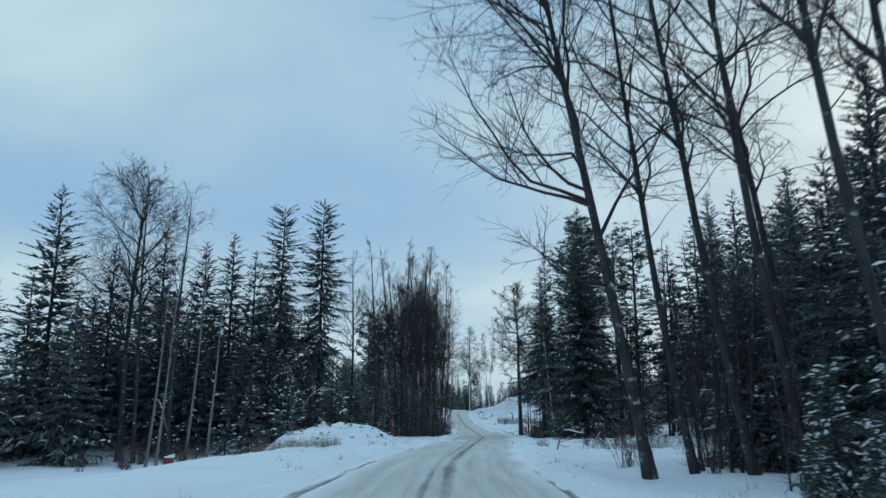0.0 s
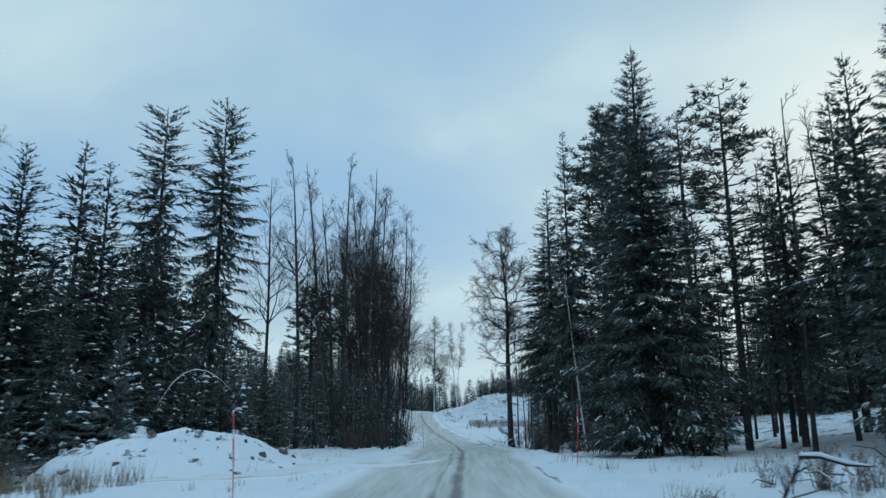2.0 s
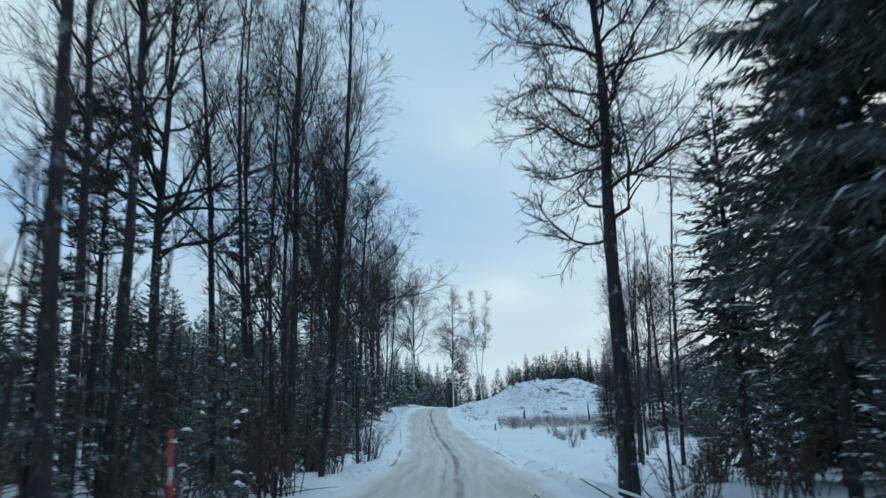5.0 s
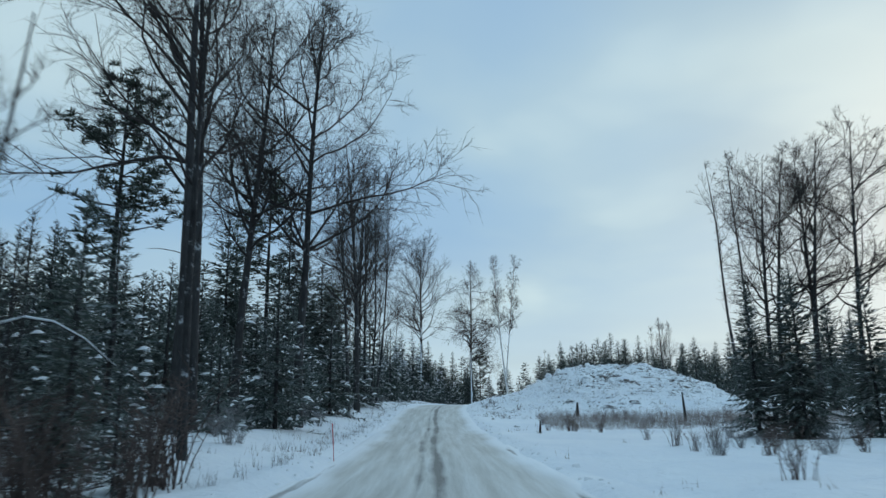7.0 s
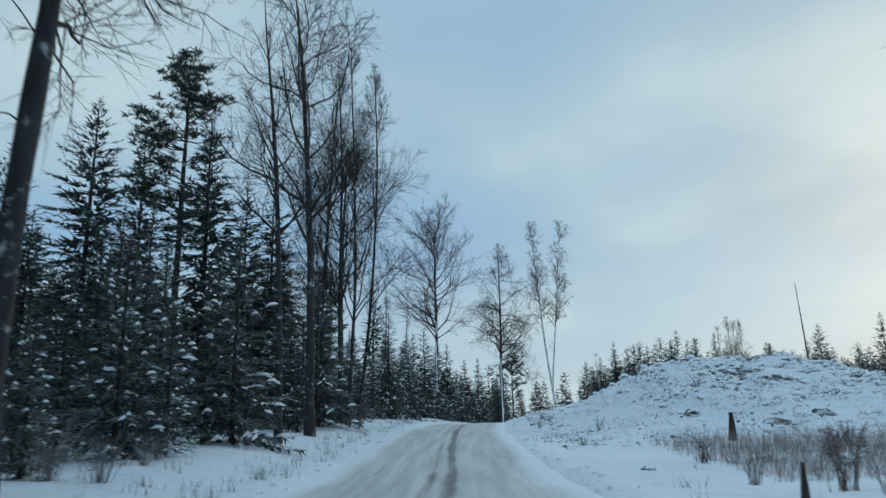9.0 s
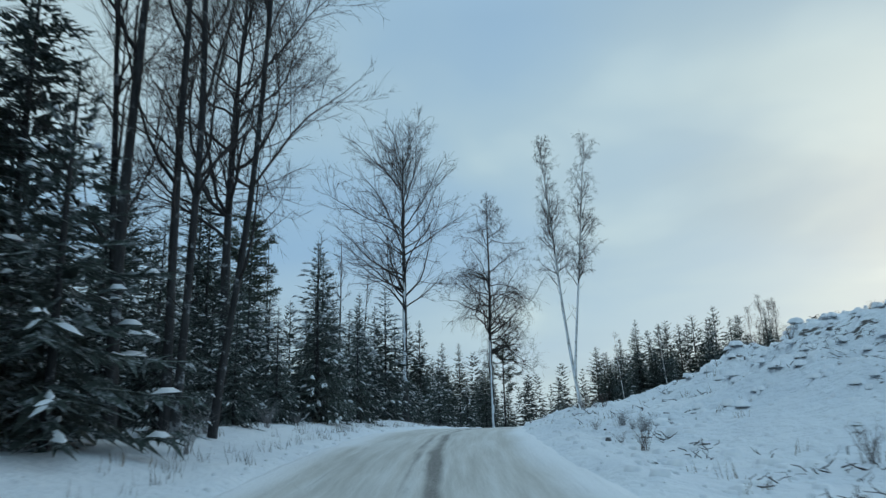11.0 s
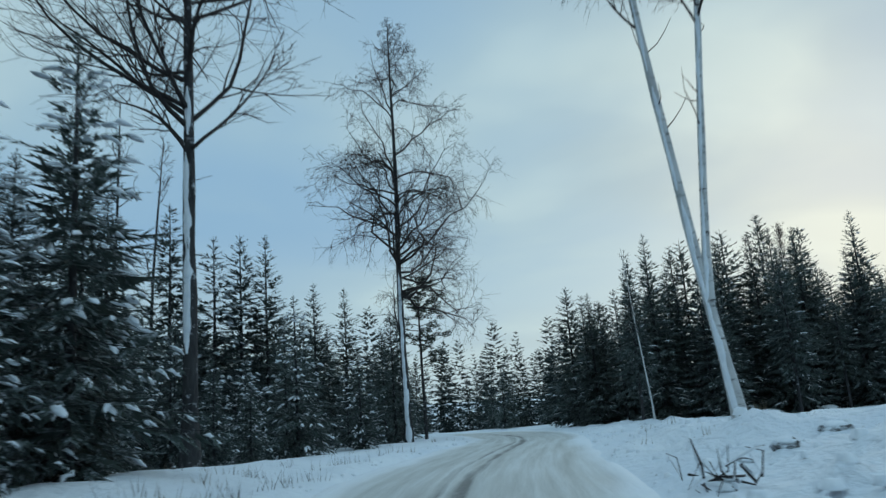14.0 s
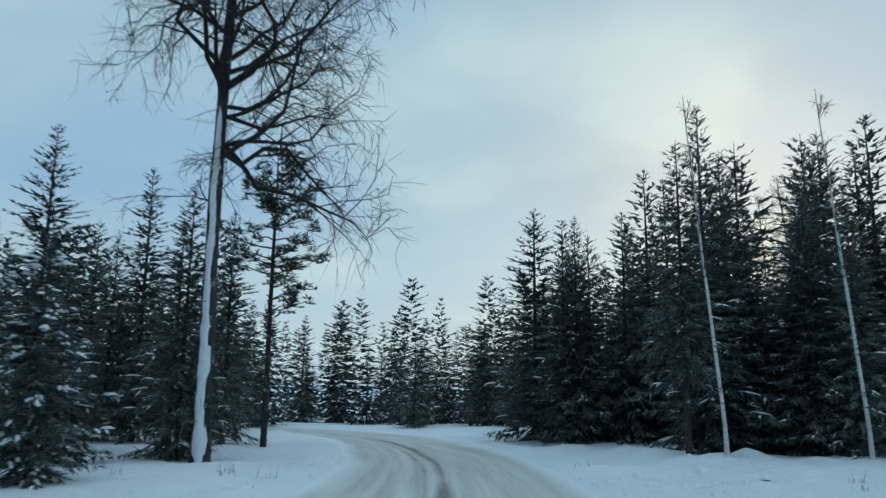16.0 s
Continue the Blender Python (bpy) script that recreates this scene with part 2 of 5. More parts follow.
_wx, _wz = _soften(np.interp(_fine, WAY_Y, WAY_X)), _soften(np.interp(_fine, WAY_Y, WAY_Z))


def way_x(y):
    return np.interp(y, _fine, _wx)


def way_z(y):
    return np.interp(y, _fine, _wz)


HEAP_X = np.array([-60, 3.0, 5.5, 8.5, 10.5, 12.3, 13.6, 15.6, 17.5, 20.3, 22.5, 24.2, 26.2, 28.5, 35, 90.0])
HEAP_Z = np.array([0, 0.0, 0.02, 0.12, 0.55, 1.32, 2.1, 2.7, 2.7, 2.9, 2.7, 2.2, 0.95, 0.2, 0.0, 0.0])


def heap(x, y):
    along = step(136, 154, y + 0.25 * (x - 20)) * (1 - step(161, 178, y))
    body = np.interp(x, HEAP_X, HEAP_Z)
    return along * body * (1 + 0.16 * fbm(x, y, 0.16, 3, 21))


def land(x, y):
    """Height of the snow outside the road's own surface."""
    x, y = np.asarray(x, float), np.asarray(y, float)
    u = x - way_x(y)
    z = way_z(y) + 0.0 * x
    a = np.abs(u)
    # verge thrown up by the plough
    z = z + 0.20 * np.exp(-((a - 3.1) / 0.6) ** 2) * (0.7 + 0.9 * fbm(x, y, 0.45, 3, 5)) * (1 - 0.8 * step(50, 53, y) * (1 - step(58, 61, y)) * (u < 0))
    # open field on the near left, falling into the wood
    near = 1 - step(56, 66, y)
    z = z + (u < 0) * near * (-0.05 - 1.65 * step(8.5, 17, a))
    # left bank further on
    far = step(98, 112, y) * (1 - step(176, 196, y))
    z = z + (u < 0) * far * (0.55 * step(2.6, 6.5, a) + 0.5 * step(8, 20, a))
    # left side past the bend
    z = z + (u < 0) * step(176, 196, y) * 0.15 * step(2.6, 5, a)
    # right: flat glade, ditch, then the bank under the heap
    z = z + (u > 0) * (1 - step(52, 62, y)) * (0.05 + 0.35 * step(7, 20, a))
    ditch = step(56, 64, y) * (1 - step(98, 112, y))
    z = z - (u > 0) * ditch * 0.45 * np.exp(-((a - 4.6) / 1.0) ** 2)
    bank = step(146, 160, y) * (1 - step(182, 194, y))
    z = z + (u > 0) * bank * 0.54 * step(2.5, 5.2, a) * (1 - step(14, 30, a))
    z = z + (u > 0) * step(186, 198, y) * 0.18 * step(2.6, 5, a)
    z = z + (u > 0) * step(44, 56, y) * (1 - step(98, 112, y)) * 2.4 * step(12, 32, a)
    z = z + heap(x, y)
    # the mound of ploughed snow by the side track
    r = np.hypot((x + 7.6) / 5.4, (y - 49.0) / 4.2)
    z = z + 1.12 * (1 - step(0.35, 1.05, r)) * (1 + 0.35 * fbm(x, y, 0.9, 3, 9))
    # roll of the ground
    out = step(2.4, 4.5, a)
    z = z + out * (0.16 * fbm(x, y, 0.25, 4, 2) + 0.09 * fbm(x, y, 1.1, 3, 3))
    rough = 0.8 * step(0.15, 1.3, heap(x, y)) + 0.2 * step(1.0, 3.0, heap(x, y)) + 0.6 * bank * (u > 3.5) * (a < 12)
    z = z + rough * (0.48 * fbm(x, y, 0.75, 4, 12) + 0.25 * np.maximum(0, fbm(x, y, 0.5, 2, 14)) + 0.30 * fbm(x, y, 1.7, 2, 15))
    # lumps thrown up by the plough at the outer side of the bend
    z = z + (u > 0) * step(2.7, 4.0, a) * (1 - step(6.5, 11, a)) * step(162, 172, y) * (1 - step(206, 214, y)) * (0.06 + 0.42 * fbm(x, y, 0.9, 4, 17))
    # far away the country is level
    flat = step(60, 260, np.hypot(x, np.clip(y - 120, -1e9, 1e9) * 0.7))
    z = z * (1 - flat) + flat * (-1.5 + 6.0 * step(300, 900, np.hypot(x, y)))
    return z


def bed(x, y):
    """Height of what one stands on, the road sunk a little into the sheet."""
    u = np.abs(x - way_x(y))
    on = (1 - step(2.0, 2.75, u)) * (1 - step(248, 256, y)) * step(-58, -50, y)
    return land(x, y) * (1 - on) + (way_z(y) - 0.10) * on


def ground_z(x, y):
    return float(bed(np.array([x]), np.array([y]))[0])


def mesh_of(name, verts, faces, mat, smooth=True):
    me = bpy.data.meshes.new(name)
    verts = np.asarray(verts, np.float32)
    me.vertices.add(len(verts))
    me.vertices.foreach_set("co", verts.ravel())
    sizes = np.concatenate([np.full(len(f), f.shape[1], np.int32) for f in faces])
    loops = np.concatenate([np.asarray(f, np.int32).ravel() for f in faces])
    me.loops.add(len(loops))
    me.loops.foreach_set("vertex_index", loops)
    me.polygons.add(len(sizes))
    me.polygons.foreach_set("loop_start", np.concatenate([[0], np.cumsum(sizes)[:-1]]).astype(np.int32))
    me.update(calc_edges=True)
    me.polygons.foreach_set("use_smooth", np.full(len(sizes), smooth))
    me.materials.append(mat)
    me.validate()
    return me


def sheet(xs, ys, height, along):
    U, Y = np.meshgrid(xs, ys)
    X = U + along(Y)
    Z = height(X, Y)
    n, m = len(ys), len(xs)
    i = np.arange(n * m).reshape(n, m)
    f = np.stack([i[:-1, :-1], i[:-1, 1:], i[1:, 1:], i[1:, :-1]], -1).reshape(-1, 4)
    return X, Y, Z, f


def build_ground():
    side = np.concatenate([np.arange(0, 8, 0.35), np.arange(8, 24, 0.6), np.arange(24, 34, 1.2), 34 + 1.2 * (1.19 ** np.arange(0, 32) - 1) / 0.19])
    us = np.concatenate([-side[:0:-1], side])
    ys = np.concatenate([-60 - 1.5 * (1.18 ** np.arange(32, 0, -1) - 1) / 0.18, np.arange(-60, -6, 1.5), np.arange(-6, 136, 0.9), np.arange(136, 206, 0.45), np.arange(206, 225, 0.7), np.arange(225, 300, 1.5), 300 + 2.5 * (1.16 ** np.arange(0, 34) - 1) / 0.16])
    X, Y, Z, f = sheet(us, ys, bed, way_x)
    me = mesh_of("ground", np.stack([X, Y, Z], -1).reshape(-1, 3), [f], M_SNOW)
    bare = 0.40 * step(0.5, 2.2, heap(X, Y)) + 0.32 * np.exp(-(((X + 7.6) / 4.5) ** 2 + ((Y - 47.5) / 3.4) ** 2)) + 0.12 * step(3.0, 5.0, np.abs(X - way_x(Y)))
    wood = step(7, 12, np.abs(X - way_x(Y))) * (X < way_x(Y)) * step(50, 70, Y) + step(9, 14, X - way_x(Y)) * step(44, 60, Y) * (1 - step(100, 125, Y))
    me.attributes.new("bare", "FLOAT", "POINT").data.foreach_set("value", (bare + 0.35 * np.clip(wood, 0, 1)).astype(np.float32).ravel())
    lumps = np.clip(step(0.6, 2.0, heap(X, Y)) + step(138, 150, Y) * (1 - step(200, 210, Y)) * step(2.8, 4.0, X - way_x(Y)) * (1 - step(12, 20, X - way_x(Y))), 0, 1)
    me.attributes.new("rubble", "FLOAT", "POINT").data.foreach_set("value", lumps.astype(np.float32).ravel())
    tagged(new("ground", me), "uneven snow-covered ground with dark litter showing through", "ground", kind="structure")


def build_road():
    us = np.concatenate([[-2.95], np.arange(-2.75, 2.76, 0.125), [2.95]])
    ys = np.arange(-52, 250, 0.5)
    U, Y = np.meshgrid(us, ys)
    wob = 0.22 * fbm(Y * 0, Y, 0.06, 3, 31) - 0.08 - 0.34 * step(138, 172, Y)
    track = np.zeros_like(U)
    for c, w, k in ((-0.12, 0.13, 0.8), (0.30, 0.20, 1.0), (-1.50, 0.09, 0.55), (1.30, 0.16, 0.25), (-0.85, 0.2, 0.25)):
        track = np.maximum(track, k * np.exp(-((U - c - wob) / w) ** 2))
    soil = np.exp(-((np.abs(U) - 2.42 - 0.08 * fbm(U * 0 + np.sign(U) * 3, Y, 0.5, 3, 38)) / 0.09) ** 2) * step(0.02, 0.2, fbm(U * 0 + np.sign(U) * 5, Y, 0.07, 3, 39)) * (1 - step(112, 126, Y))
    track = np.maximum(track, 1.25 * soil)
    edge = np.abs(U)
    verge = step(1.85, 2.5, edge + 0.35 * fbm(U * 0 + np.sign(U) * 7, Y, 0.3, 3, 33))
    Z = way_z(Y) - 0.035 * track + 0.03 * fbm(U, Y, 1.1, 3, 35) + 0.05 * verge + 0.015 * fbm(U * 3, Y * 0.3, 1.5, 2, 36)
    Z = Z - 0.45 * step(2.68, 2.95, edge)
    n, m = U.shape
    i = np.arange(n * m).reshape(n, m)
    f = np.stack([i[:-1, :-1], i[:-1, 1:], i[1:, 1:], i[1:, :-1]], -1).reshape(-1, 4)
    me = mesh_of("road", np.stack([U + way_x(Y), Y, Z], -1).reshape(-1, 3), [f], M_ROAD)
    me.attributes.new("track", "FLOAT", "POINT").data.foreach_set("value", track.astype(np.float32).ravel())
    me.attributes.new("verge", "FLOAT", "POINT").data.foreach_set("value", verge.astype(np.float32).ravel())
    uv = me.uv_layers.new(name="lane")
    idx = np.empty(len(me.loops), np.int32)
    me.loops.foreach_get("vertex_index", idx)
    uv.data.foreach_set("uv", np.stack([U.ravel()[idx], Y.ravel()[idx]], -1).astype(np.float32).ravel())
    tagged(new("road", me), "narrow road of packed greyish snow with dark wheel tracks", "road", kind="structure")


def build_side_track():
    """The snowed-up track that joins from the left between the field and the mound."""
    knots = np.array([(0.9, 53.4), (-1.0, 48.8), (-4.2, 45.0), (-8.0, 42.4)])
    d = np.concatenate([[0], np.cumsum(np.hypot(*np.diff(knots, axis=0).T))])
    t = np.arange(0, d[-1], 0.35)
    line = np.column_stack([_soften(np.interp(t, d, knots[:, c]), 15) for c in (0, 1)])
    along = np.gradient(line, axis=0)
    along /= np.linalg.norm(along, axis=1)[:, None]
    u = np.concatenate([[-1.75], np.arange(-1.5, 1.51, 0.125), [1.75]])
    X = line[:, :1] - along[:, 1:] * u[None]
    Y = line[:, 1:] + along[:, :1] * u[None]
    U, S = np.broadcast_to(u[None], X.shape), np.broadcast_to(t[:, None], X.shape)
    wob = 0.15 * fbm(S * 0, S, 0.1, 2, 61)
    track = np.maximum(np.exp(-((U - 0.75 - wob) / 0.13) ** 2), 0.75 * np.exp(-((U + 0.70 - wob) / 0.12) ** 2)) * (1 - 0.75 * step(9, 16, S))
    mean = 0.5 * land(X, Y) + 0.5 * land(line[:, :1] + 0 * X, line[:, 1:] + 0 * Y)
    Z = np.where(S < 2.5, np.maximum(mean, way_z(Y) - 0.02), mean) + 0.05 - 0.04 * track - 0.35 * step(1.3, 1.75, np.abs(U)) - 0.12 * (1 - step(0.0, 1.5, S)) - 0.3 * step(d[-1] - 2.5, d[-1], S)
    n, m = X.shape
    i = np.arange(n * m).reshape(n, m)
    f = np.stack([i[:-1, :-1], i[:-1, 1:], i[1:, 1:], i[1:, :-1]], -1).reshape(-1, 4)
    me = mesh_of("side_track", np.stack([X, Y, Z], -1).reshape(-1, 3), [f], M_ROAD)
    me.attributes.new("track", "FLOAT", "POINT").data.foreach_set("value", (1.1 * track).astype(np.float32).ravel())
    me.attributes.new("verge", "FLOAT", "POINT").data.foreach_set("value", (0.65 + 0.35 * step(0.9, 1.3, np.abs(U))).astype(np.float32).ravel())
    uv = me.uv_layers.new(name="lane")
    idx = np.empty(len(me.loops), np.int32)
    me.loops.foreach_get("vertex_index", idx)
    uv.data.foreach_set("uv", np.stack([U.ravel()[idx], S.ravel()[idx]], -1).astype(np.float32).ravel())
    tagged(new("side_track", me), "snowed-up side track with two faint wheel ruts", "track", kind="structure")


build_ground()
build_road()
build_side_track()
# ================= makers of trees and plants =================
class Pieces:
    """Collects many small pieces of geometry into one mesh."""

    def __init__(self):
        self.v, self.f3, self.f4, self.n = [], [], [], 0

    def add(self, v, f3=None, f4=None):
        self.v.append(v)
        if f3 is not None:
            self.f3.append(np.asarray(f3) + self.n)
        if f4 is not None:
            self.f4.append(np.asarray(f4) + self.n)
        self.n += len(v)

    def tube(self, pts, rad, sides):
        pts, rad = np.asarray(pts, float), np.asarray(rad, float)
        d = np.gradient(pts, axis=0)
        d /= np.linalg.norm(d, axis=1)[:, None] + 1e-9
        ref = np.where(np.abs(d[:, 2:3]) > 0.9, np.array([[1.0, 0, 0]]), np.array([[0, 0, 1.0]]))
        a = np.cross(d, ref)
        a /= np.linalg.norm(a, axis=1)[:, None] + 1e-9
        b = np.cross(d, a)
        w = np.arange(sides) * 2 * np.pi / sides
        ring = pts[:, None, :] + rad[:, None, None] * (a[:, None, :] * np.cos(w)[None, :, None] + b[:, None, :] * np.sin(w)[None, :, None])
        n = len(pts)
        i = np.arange(n * sides).reshape(n, sides)
        f = np.stack([i[:-1], np.roll(i[:-1], -1, 1), np.roll(i[1:], -1, 1), i[1:]], -1).reshape(-1, 4)
        self.add(ring.reshape(-1, 3), f4=f)

    def kites(self, root, tip, width, up, at=0.45):
        """Flat pointed sprays, all at once: root, tip, up are (n, 3), width (n,)."""
        d = tip - root
        s = np.cross(d, up)
        s /= np.linalg.norm(s, axis=1)[:, None] + 1e-9
        m = root + d * at
        n = len(root)
        v = np.stack([root, m + s * width[:, None], tip, m - s * width[:, None]], 1).reshape(-1, 3)
        self.add(v, f4=np.arange(n * 4).reshape(n, 4))

    def blades(self, root, tip, width, up):
        """Pointed sprays of one face each, broad at the root."""
        d = tip - root
        s = np.cross(d, up)
        s /= np.linalg.norm(s, axis=1)[:, None] + 1e-9
        n = len(root)
        v = np.stack([root + s * width[:, None], tip, root - s * width[:, None]], 1).reshape(-1, 3)
        self.add(v, f3=np.arange(n * 3).reshape(n, 3))

    def sprays(self, root, tip, width, up, fans=1):
        """Each twig is a thin main blade with side blades, so that the outline is feathery."""
        d = tip - root
        s = np.cross(d, up)
        s /= np.linalg.norm(s, axis=1)[:, None] + 1e-9
        L = np.linalg.norm(d, axis=1)[:, None]
        f = d / (L + 1e-9)
        self.blades(root, tip, width * 0.62, up)
        flip = np.where(np.arange(len(root)) % 2 == 0, 1.0, -1.0)[:, None]
        for k in range(fans):
            a = root + d * (0.12 + 0.36 * k / max(1, fans))
            self.blades(a, a + (f * 0.72 + s * flip * (1 - 2 * k) * 0.62) * L * (0.62 - 0.12 * k), width * 0.5, up)

    def pads(self, root, tip, width, thick):
        """Low pillows of snow: a ridge over a kite, closed below."""
        d = tip - root
        up = np.array([[0, 0, 1.0]])
        s = np.cross(d, up)
        s /= np.linalg.norm(s, axis=1)[:, None] + 1e-9
        m, n = (root + tip) / 2, len(root)
        v = np.stack([root, m + s * width[:, None], tip, m - s * width[:, None], root * 0.66 + tip * 0.34 + up * thick[:, None], root * 0.3 + tip * 0.7 + up * thick[:, None] * 0.9], 1).reshape(-1, 3)
        k = (np.arange(n) * 6)[:, None]
        t = np.concatenate([k + np.array([[0, 1, 4]]), k + np.array([[1, 5, 4]]), k + np.array([[1, 2, 5]]), k + np.array([[0, 4, 3]]), k + np.array([[3, 4, 5]]), k + np.array([[3, 5, 2]])])
        self.add(v, f3=t)

    def slab(self, line, side, width, thick):
        """A pillow of snow along a line, rounded across, closed below by the line itself."""
        up, n = np.array([[0, 0, 1.0]]), len(line)
        v = np.stack([line - side[None] * width[:, None], line - side[None] * (width * 0.62)[:, None] + up * thick[:, None], line + side[None] * (width * 0.55)[:, None] + up * thick[:, None], line + side[None] * width[:, None]], 1).reshape(-1, 3)
        i = np.arange(n * 4).reshape(n, 4)
        f = np.stack([i[:-1], np.roll(i[:-1], -1, 1), np.roll(i[1:], -1, 1), i[1:]], -1).reshape(-1, 4)
        self.add(v, f4=f)

    def mesh(self, name, mat, smooth=True):
        faces = []
        if self.f3:
            faces.append(np.concatenate(self.f3))
        if self.f4:
            faces.append(np.concatenate(self.f4))
        return mesh_of(name, np.concatenate(self.v), faces, mat, smooth)


def thing(name, label, category, group="", kind=""):
    ob = new(name)
    ob.empty_display_size = 0.3
    return tagged(ob, label, category, group, kind)


def hang(parent, name, me, label=""):
    ob = new(name, me)
    ob.parent = parent
    if label:
        tagged(ob, label)
    return ob


def unit(v):
    return v / (np.linalg.norm(v) + 1e-9)


def spruce_meshes(seed, h, r, low, dense, snow, mat, sag=0.25, ragged=0.25, gaps=0.0, leaf=1.0, plain_boughs=False, heavy=1.0, fans=1, taper=0.92, core=1.0, hang_down=0.5, slabs=False):
    """A spruce h tall: trunk, whorls of boughs clothed with sprays, and the snow lying on them."""
    g = np.random.RandomState(seed)
    trunk, crown, lie = Pieces(), Pieces(), Pieces()
    zs = np.linspace(0, h, 9)
    bend = np.cumsum(g.normal(0, 0.006 * h / 9, (9, 2)), 0)
    axis = np.column_stack([bend, zs])
    trunk.tube(axis, 0.011 * h * (1 - zs / h) ** 0.8 + 0.010, 7)
    ss = np.linspace(0, 1, 6)
    R, T, W, U = [], [], [], []
    SR, ST, SW, SH = [], [], [], []

    def spray(root, tip, width, up):
        R.append(root), T.append(tip), W.append(width), U.append(up)

    z = low * h
    while z < h * 0.985:
        q = (z / h - low) / (1 - low)
        reach = r * (1 - q) ** taper * (0.62 + 0.38 * min(1, q * 4 + 0.25)) + 0.05
        count = max(4, int(round((4.2 + 3.0 * (1 - q)) * dense ** 0.4)))
        a0 = g.uniform(0, 6.28)
        mid = np.array([np.interp(z, zs, axis[:, 0]), np.interp(z, zs, axis[:, 1]), z])
        for i in range(count):
            if g.rand() < gaps:
                continue
            a = a0 + 6.283 * i / count + g.normal(0, 0.22)
            L = reach * g.uniform(0.9 - ragged, 1 + 0.6 * ragged)
            out = np.array([math.cos(a), math.sin(a), 0])
            side = np.array([-out[1], out[0], 0])
            base = mid + np.array([0, 0, g.uniform(-0.16, 0.16)])
            # boughs rise near the top, hang lower down, and turn up at the tips
            slope = 0.75 * q ** 1.6 - 0.12 - sag * (1 - q) * g.uniform(0.6, 1.5)
            curve = base[None] + out[None] * (L * ss)[:, None] + side[None] * (g.normal(0, 0.06) * L * ss ** 2)[:, None]
            curve[:, 2] += L * (slope * ss - 0.10 * (1 - q) * ss ** 2 + 0.26 * (1 - q) * ss ** 3)
            if L > 1.5 and not plain_boughs:
                trunk.tube(curve[[0, 2, 5]], np.array([0.008 + 0.006 * L, 0.006 + 0.004 * L, 0.003]), 3)
            n = max(4, int(L * 9.4 * dense))
            s = 0.10 + 0.90 * (np.arange(n) + g.uniform(0, 1, n)) / n
            P = np.stack([np.interp(s, ss, curve[:, c]) for c in range(3)], 1)
            sgn = np.where(np.arange(n) % 2 == 0, 1, -1) * 1.0
            tl = np.minimum((0.12 + 0.37 * L * (1 - 0.78 * s)) * g.uniform(0.65, 1.2, n), 0.85) * (0.8 + 0.2 * leaf)
            dirs = out[None] * g.uniform(0.45, 0.95, n)[:, None] + side[None] * (sgn * g.uniform(0.45, 0.95, n))[:, None]
            dirs[:, 2] += slope * 0.6 - hang_down * (1 - q) * g.uniform(0.0, 1.6, n) + 0.25 * q
            dirs /= np.linalg.norm(dirs, axis=1)[:, None]
            spray(P, P + dirs * tl[:, None], np.clip(tl * 0.185, 0.020, 0.11) * leaf * g.uniform(0.75, 1.3, n), np.array([[0, 0, 1.0]]) + g.normal(0, 0.42, (n, 3)))
            # the end of the bough
            spray(curve[3:4], curve[5:6] + (curve[5:6] - curve[4:5]) * 0.4, np.array([min(0.075, 0.03 + 0.03 * L) * leaf]), np.array([[g.normal(0, 0.3), g.normal(0, 0.3), 1.0]]))
            if snow and L > 0.35 and g.rand() < snow * (0.55 + 0.6 * (1 - q)):
                if slabs:
                    # small pillows scattered over the outer part of the bough
                    for _ in range(g.randint(2, 5) if heavy > 1.5 else g.randint(2, 5 if L < 1.8 else 8)):
                        s0 = g.uniform(0.34, 0.98)
                        c0 = np.array([np.interp(s0, ss, curve[:, c]) for c in range(3)])
                        lean = g.normal(0, 0.5)
                        run = unit(out * 0.8 + side * lean + np.array([0, 0, slope * 0.7 - 0.30])) * g.uniform(0.12, 0.34) * (0.65 + 0.32 * heavy)
                        c0 = c0 + side * lean * 0.22 * L * (1.05 - s0) + np.array([0, 0, 0.012])
                        line = c0[None] + run[None] * np.linspace(0, 1, 4)[:, None] + g.normal(0, 0.012, (4, 3))
                        lie.slab(line, side, np.array([0.35, 1.0, 0.9, 0.3]) * g.uniform(0.022, 0.048) * heavy * g.uniform(0.7, 1.3, 4), np.array([0.25, 1.0, 0.9, 0.25]) * g.uniform(0.02, 0.045) * heavy)
                p = (s > 0.4) & (tl > 0.16) & (g.rand(n) < (0.0 if slabs else 0.16))
                if p.any():
                    cut = g.uniform(0.45, 0.95, (p.sum(), 1))
                    SR.append((P + dirs * tl[:, None] * 0.05)[p] + np.array([[0, 0, 0.02]]))
                    ST.append(P[p] + (dirs * tl[:, None])[p] * cut + np.array([[0, 0, 0.02]]))
                    SW.append(np.clip(tl[p] * 0.13, 0.02, 0.05) * heavy * g.uniform(0.6, 1.3, p.sum()))
                    SH.append(g.uniform(0.02, 0.055, p.sum()) * heavy)
                if not slabs:
                    s0 = g.uniform(0.4, 0.75)
                    ends = [np.array([[np.interp(s2, ss, curve[:, c]) for c in range(3)]]) + np.array([[0, 0, 0.02]]) for s2 in (s0, min(1.0, s0 + g.uniform(0.15, 0.4)))]
                    SR.append(ends[0]), ST.append(ends[1]), SW.append(np.array([g.uniform(0.035, 0.075) * heavy])), SH.append(np.array([0.06 * heavy]))
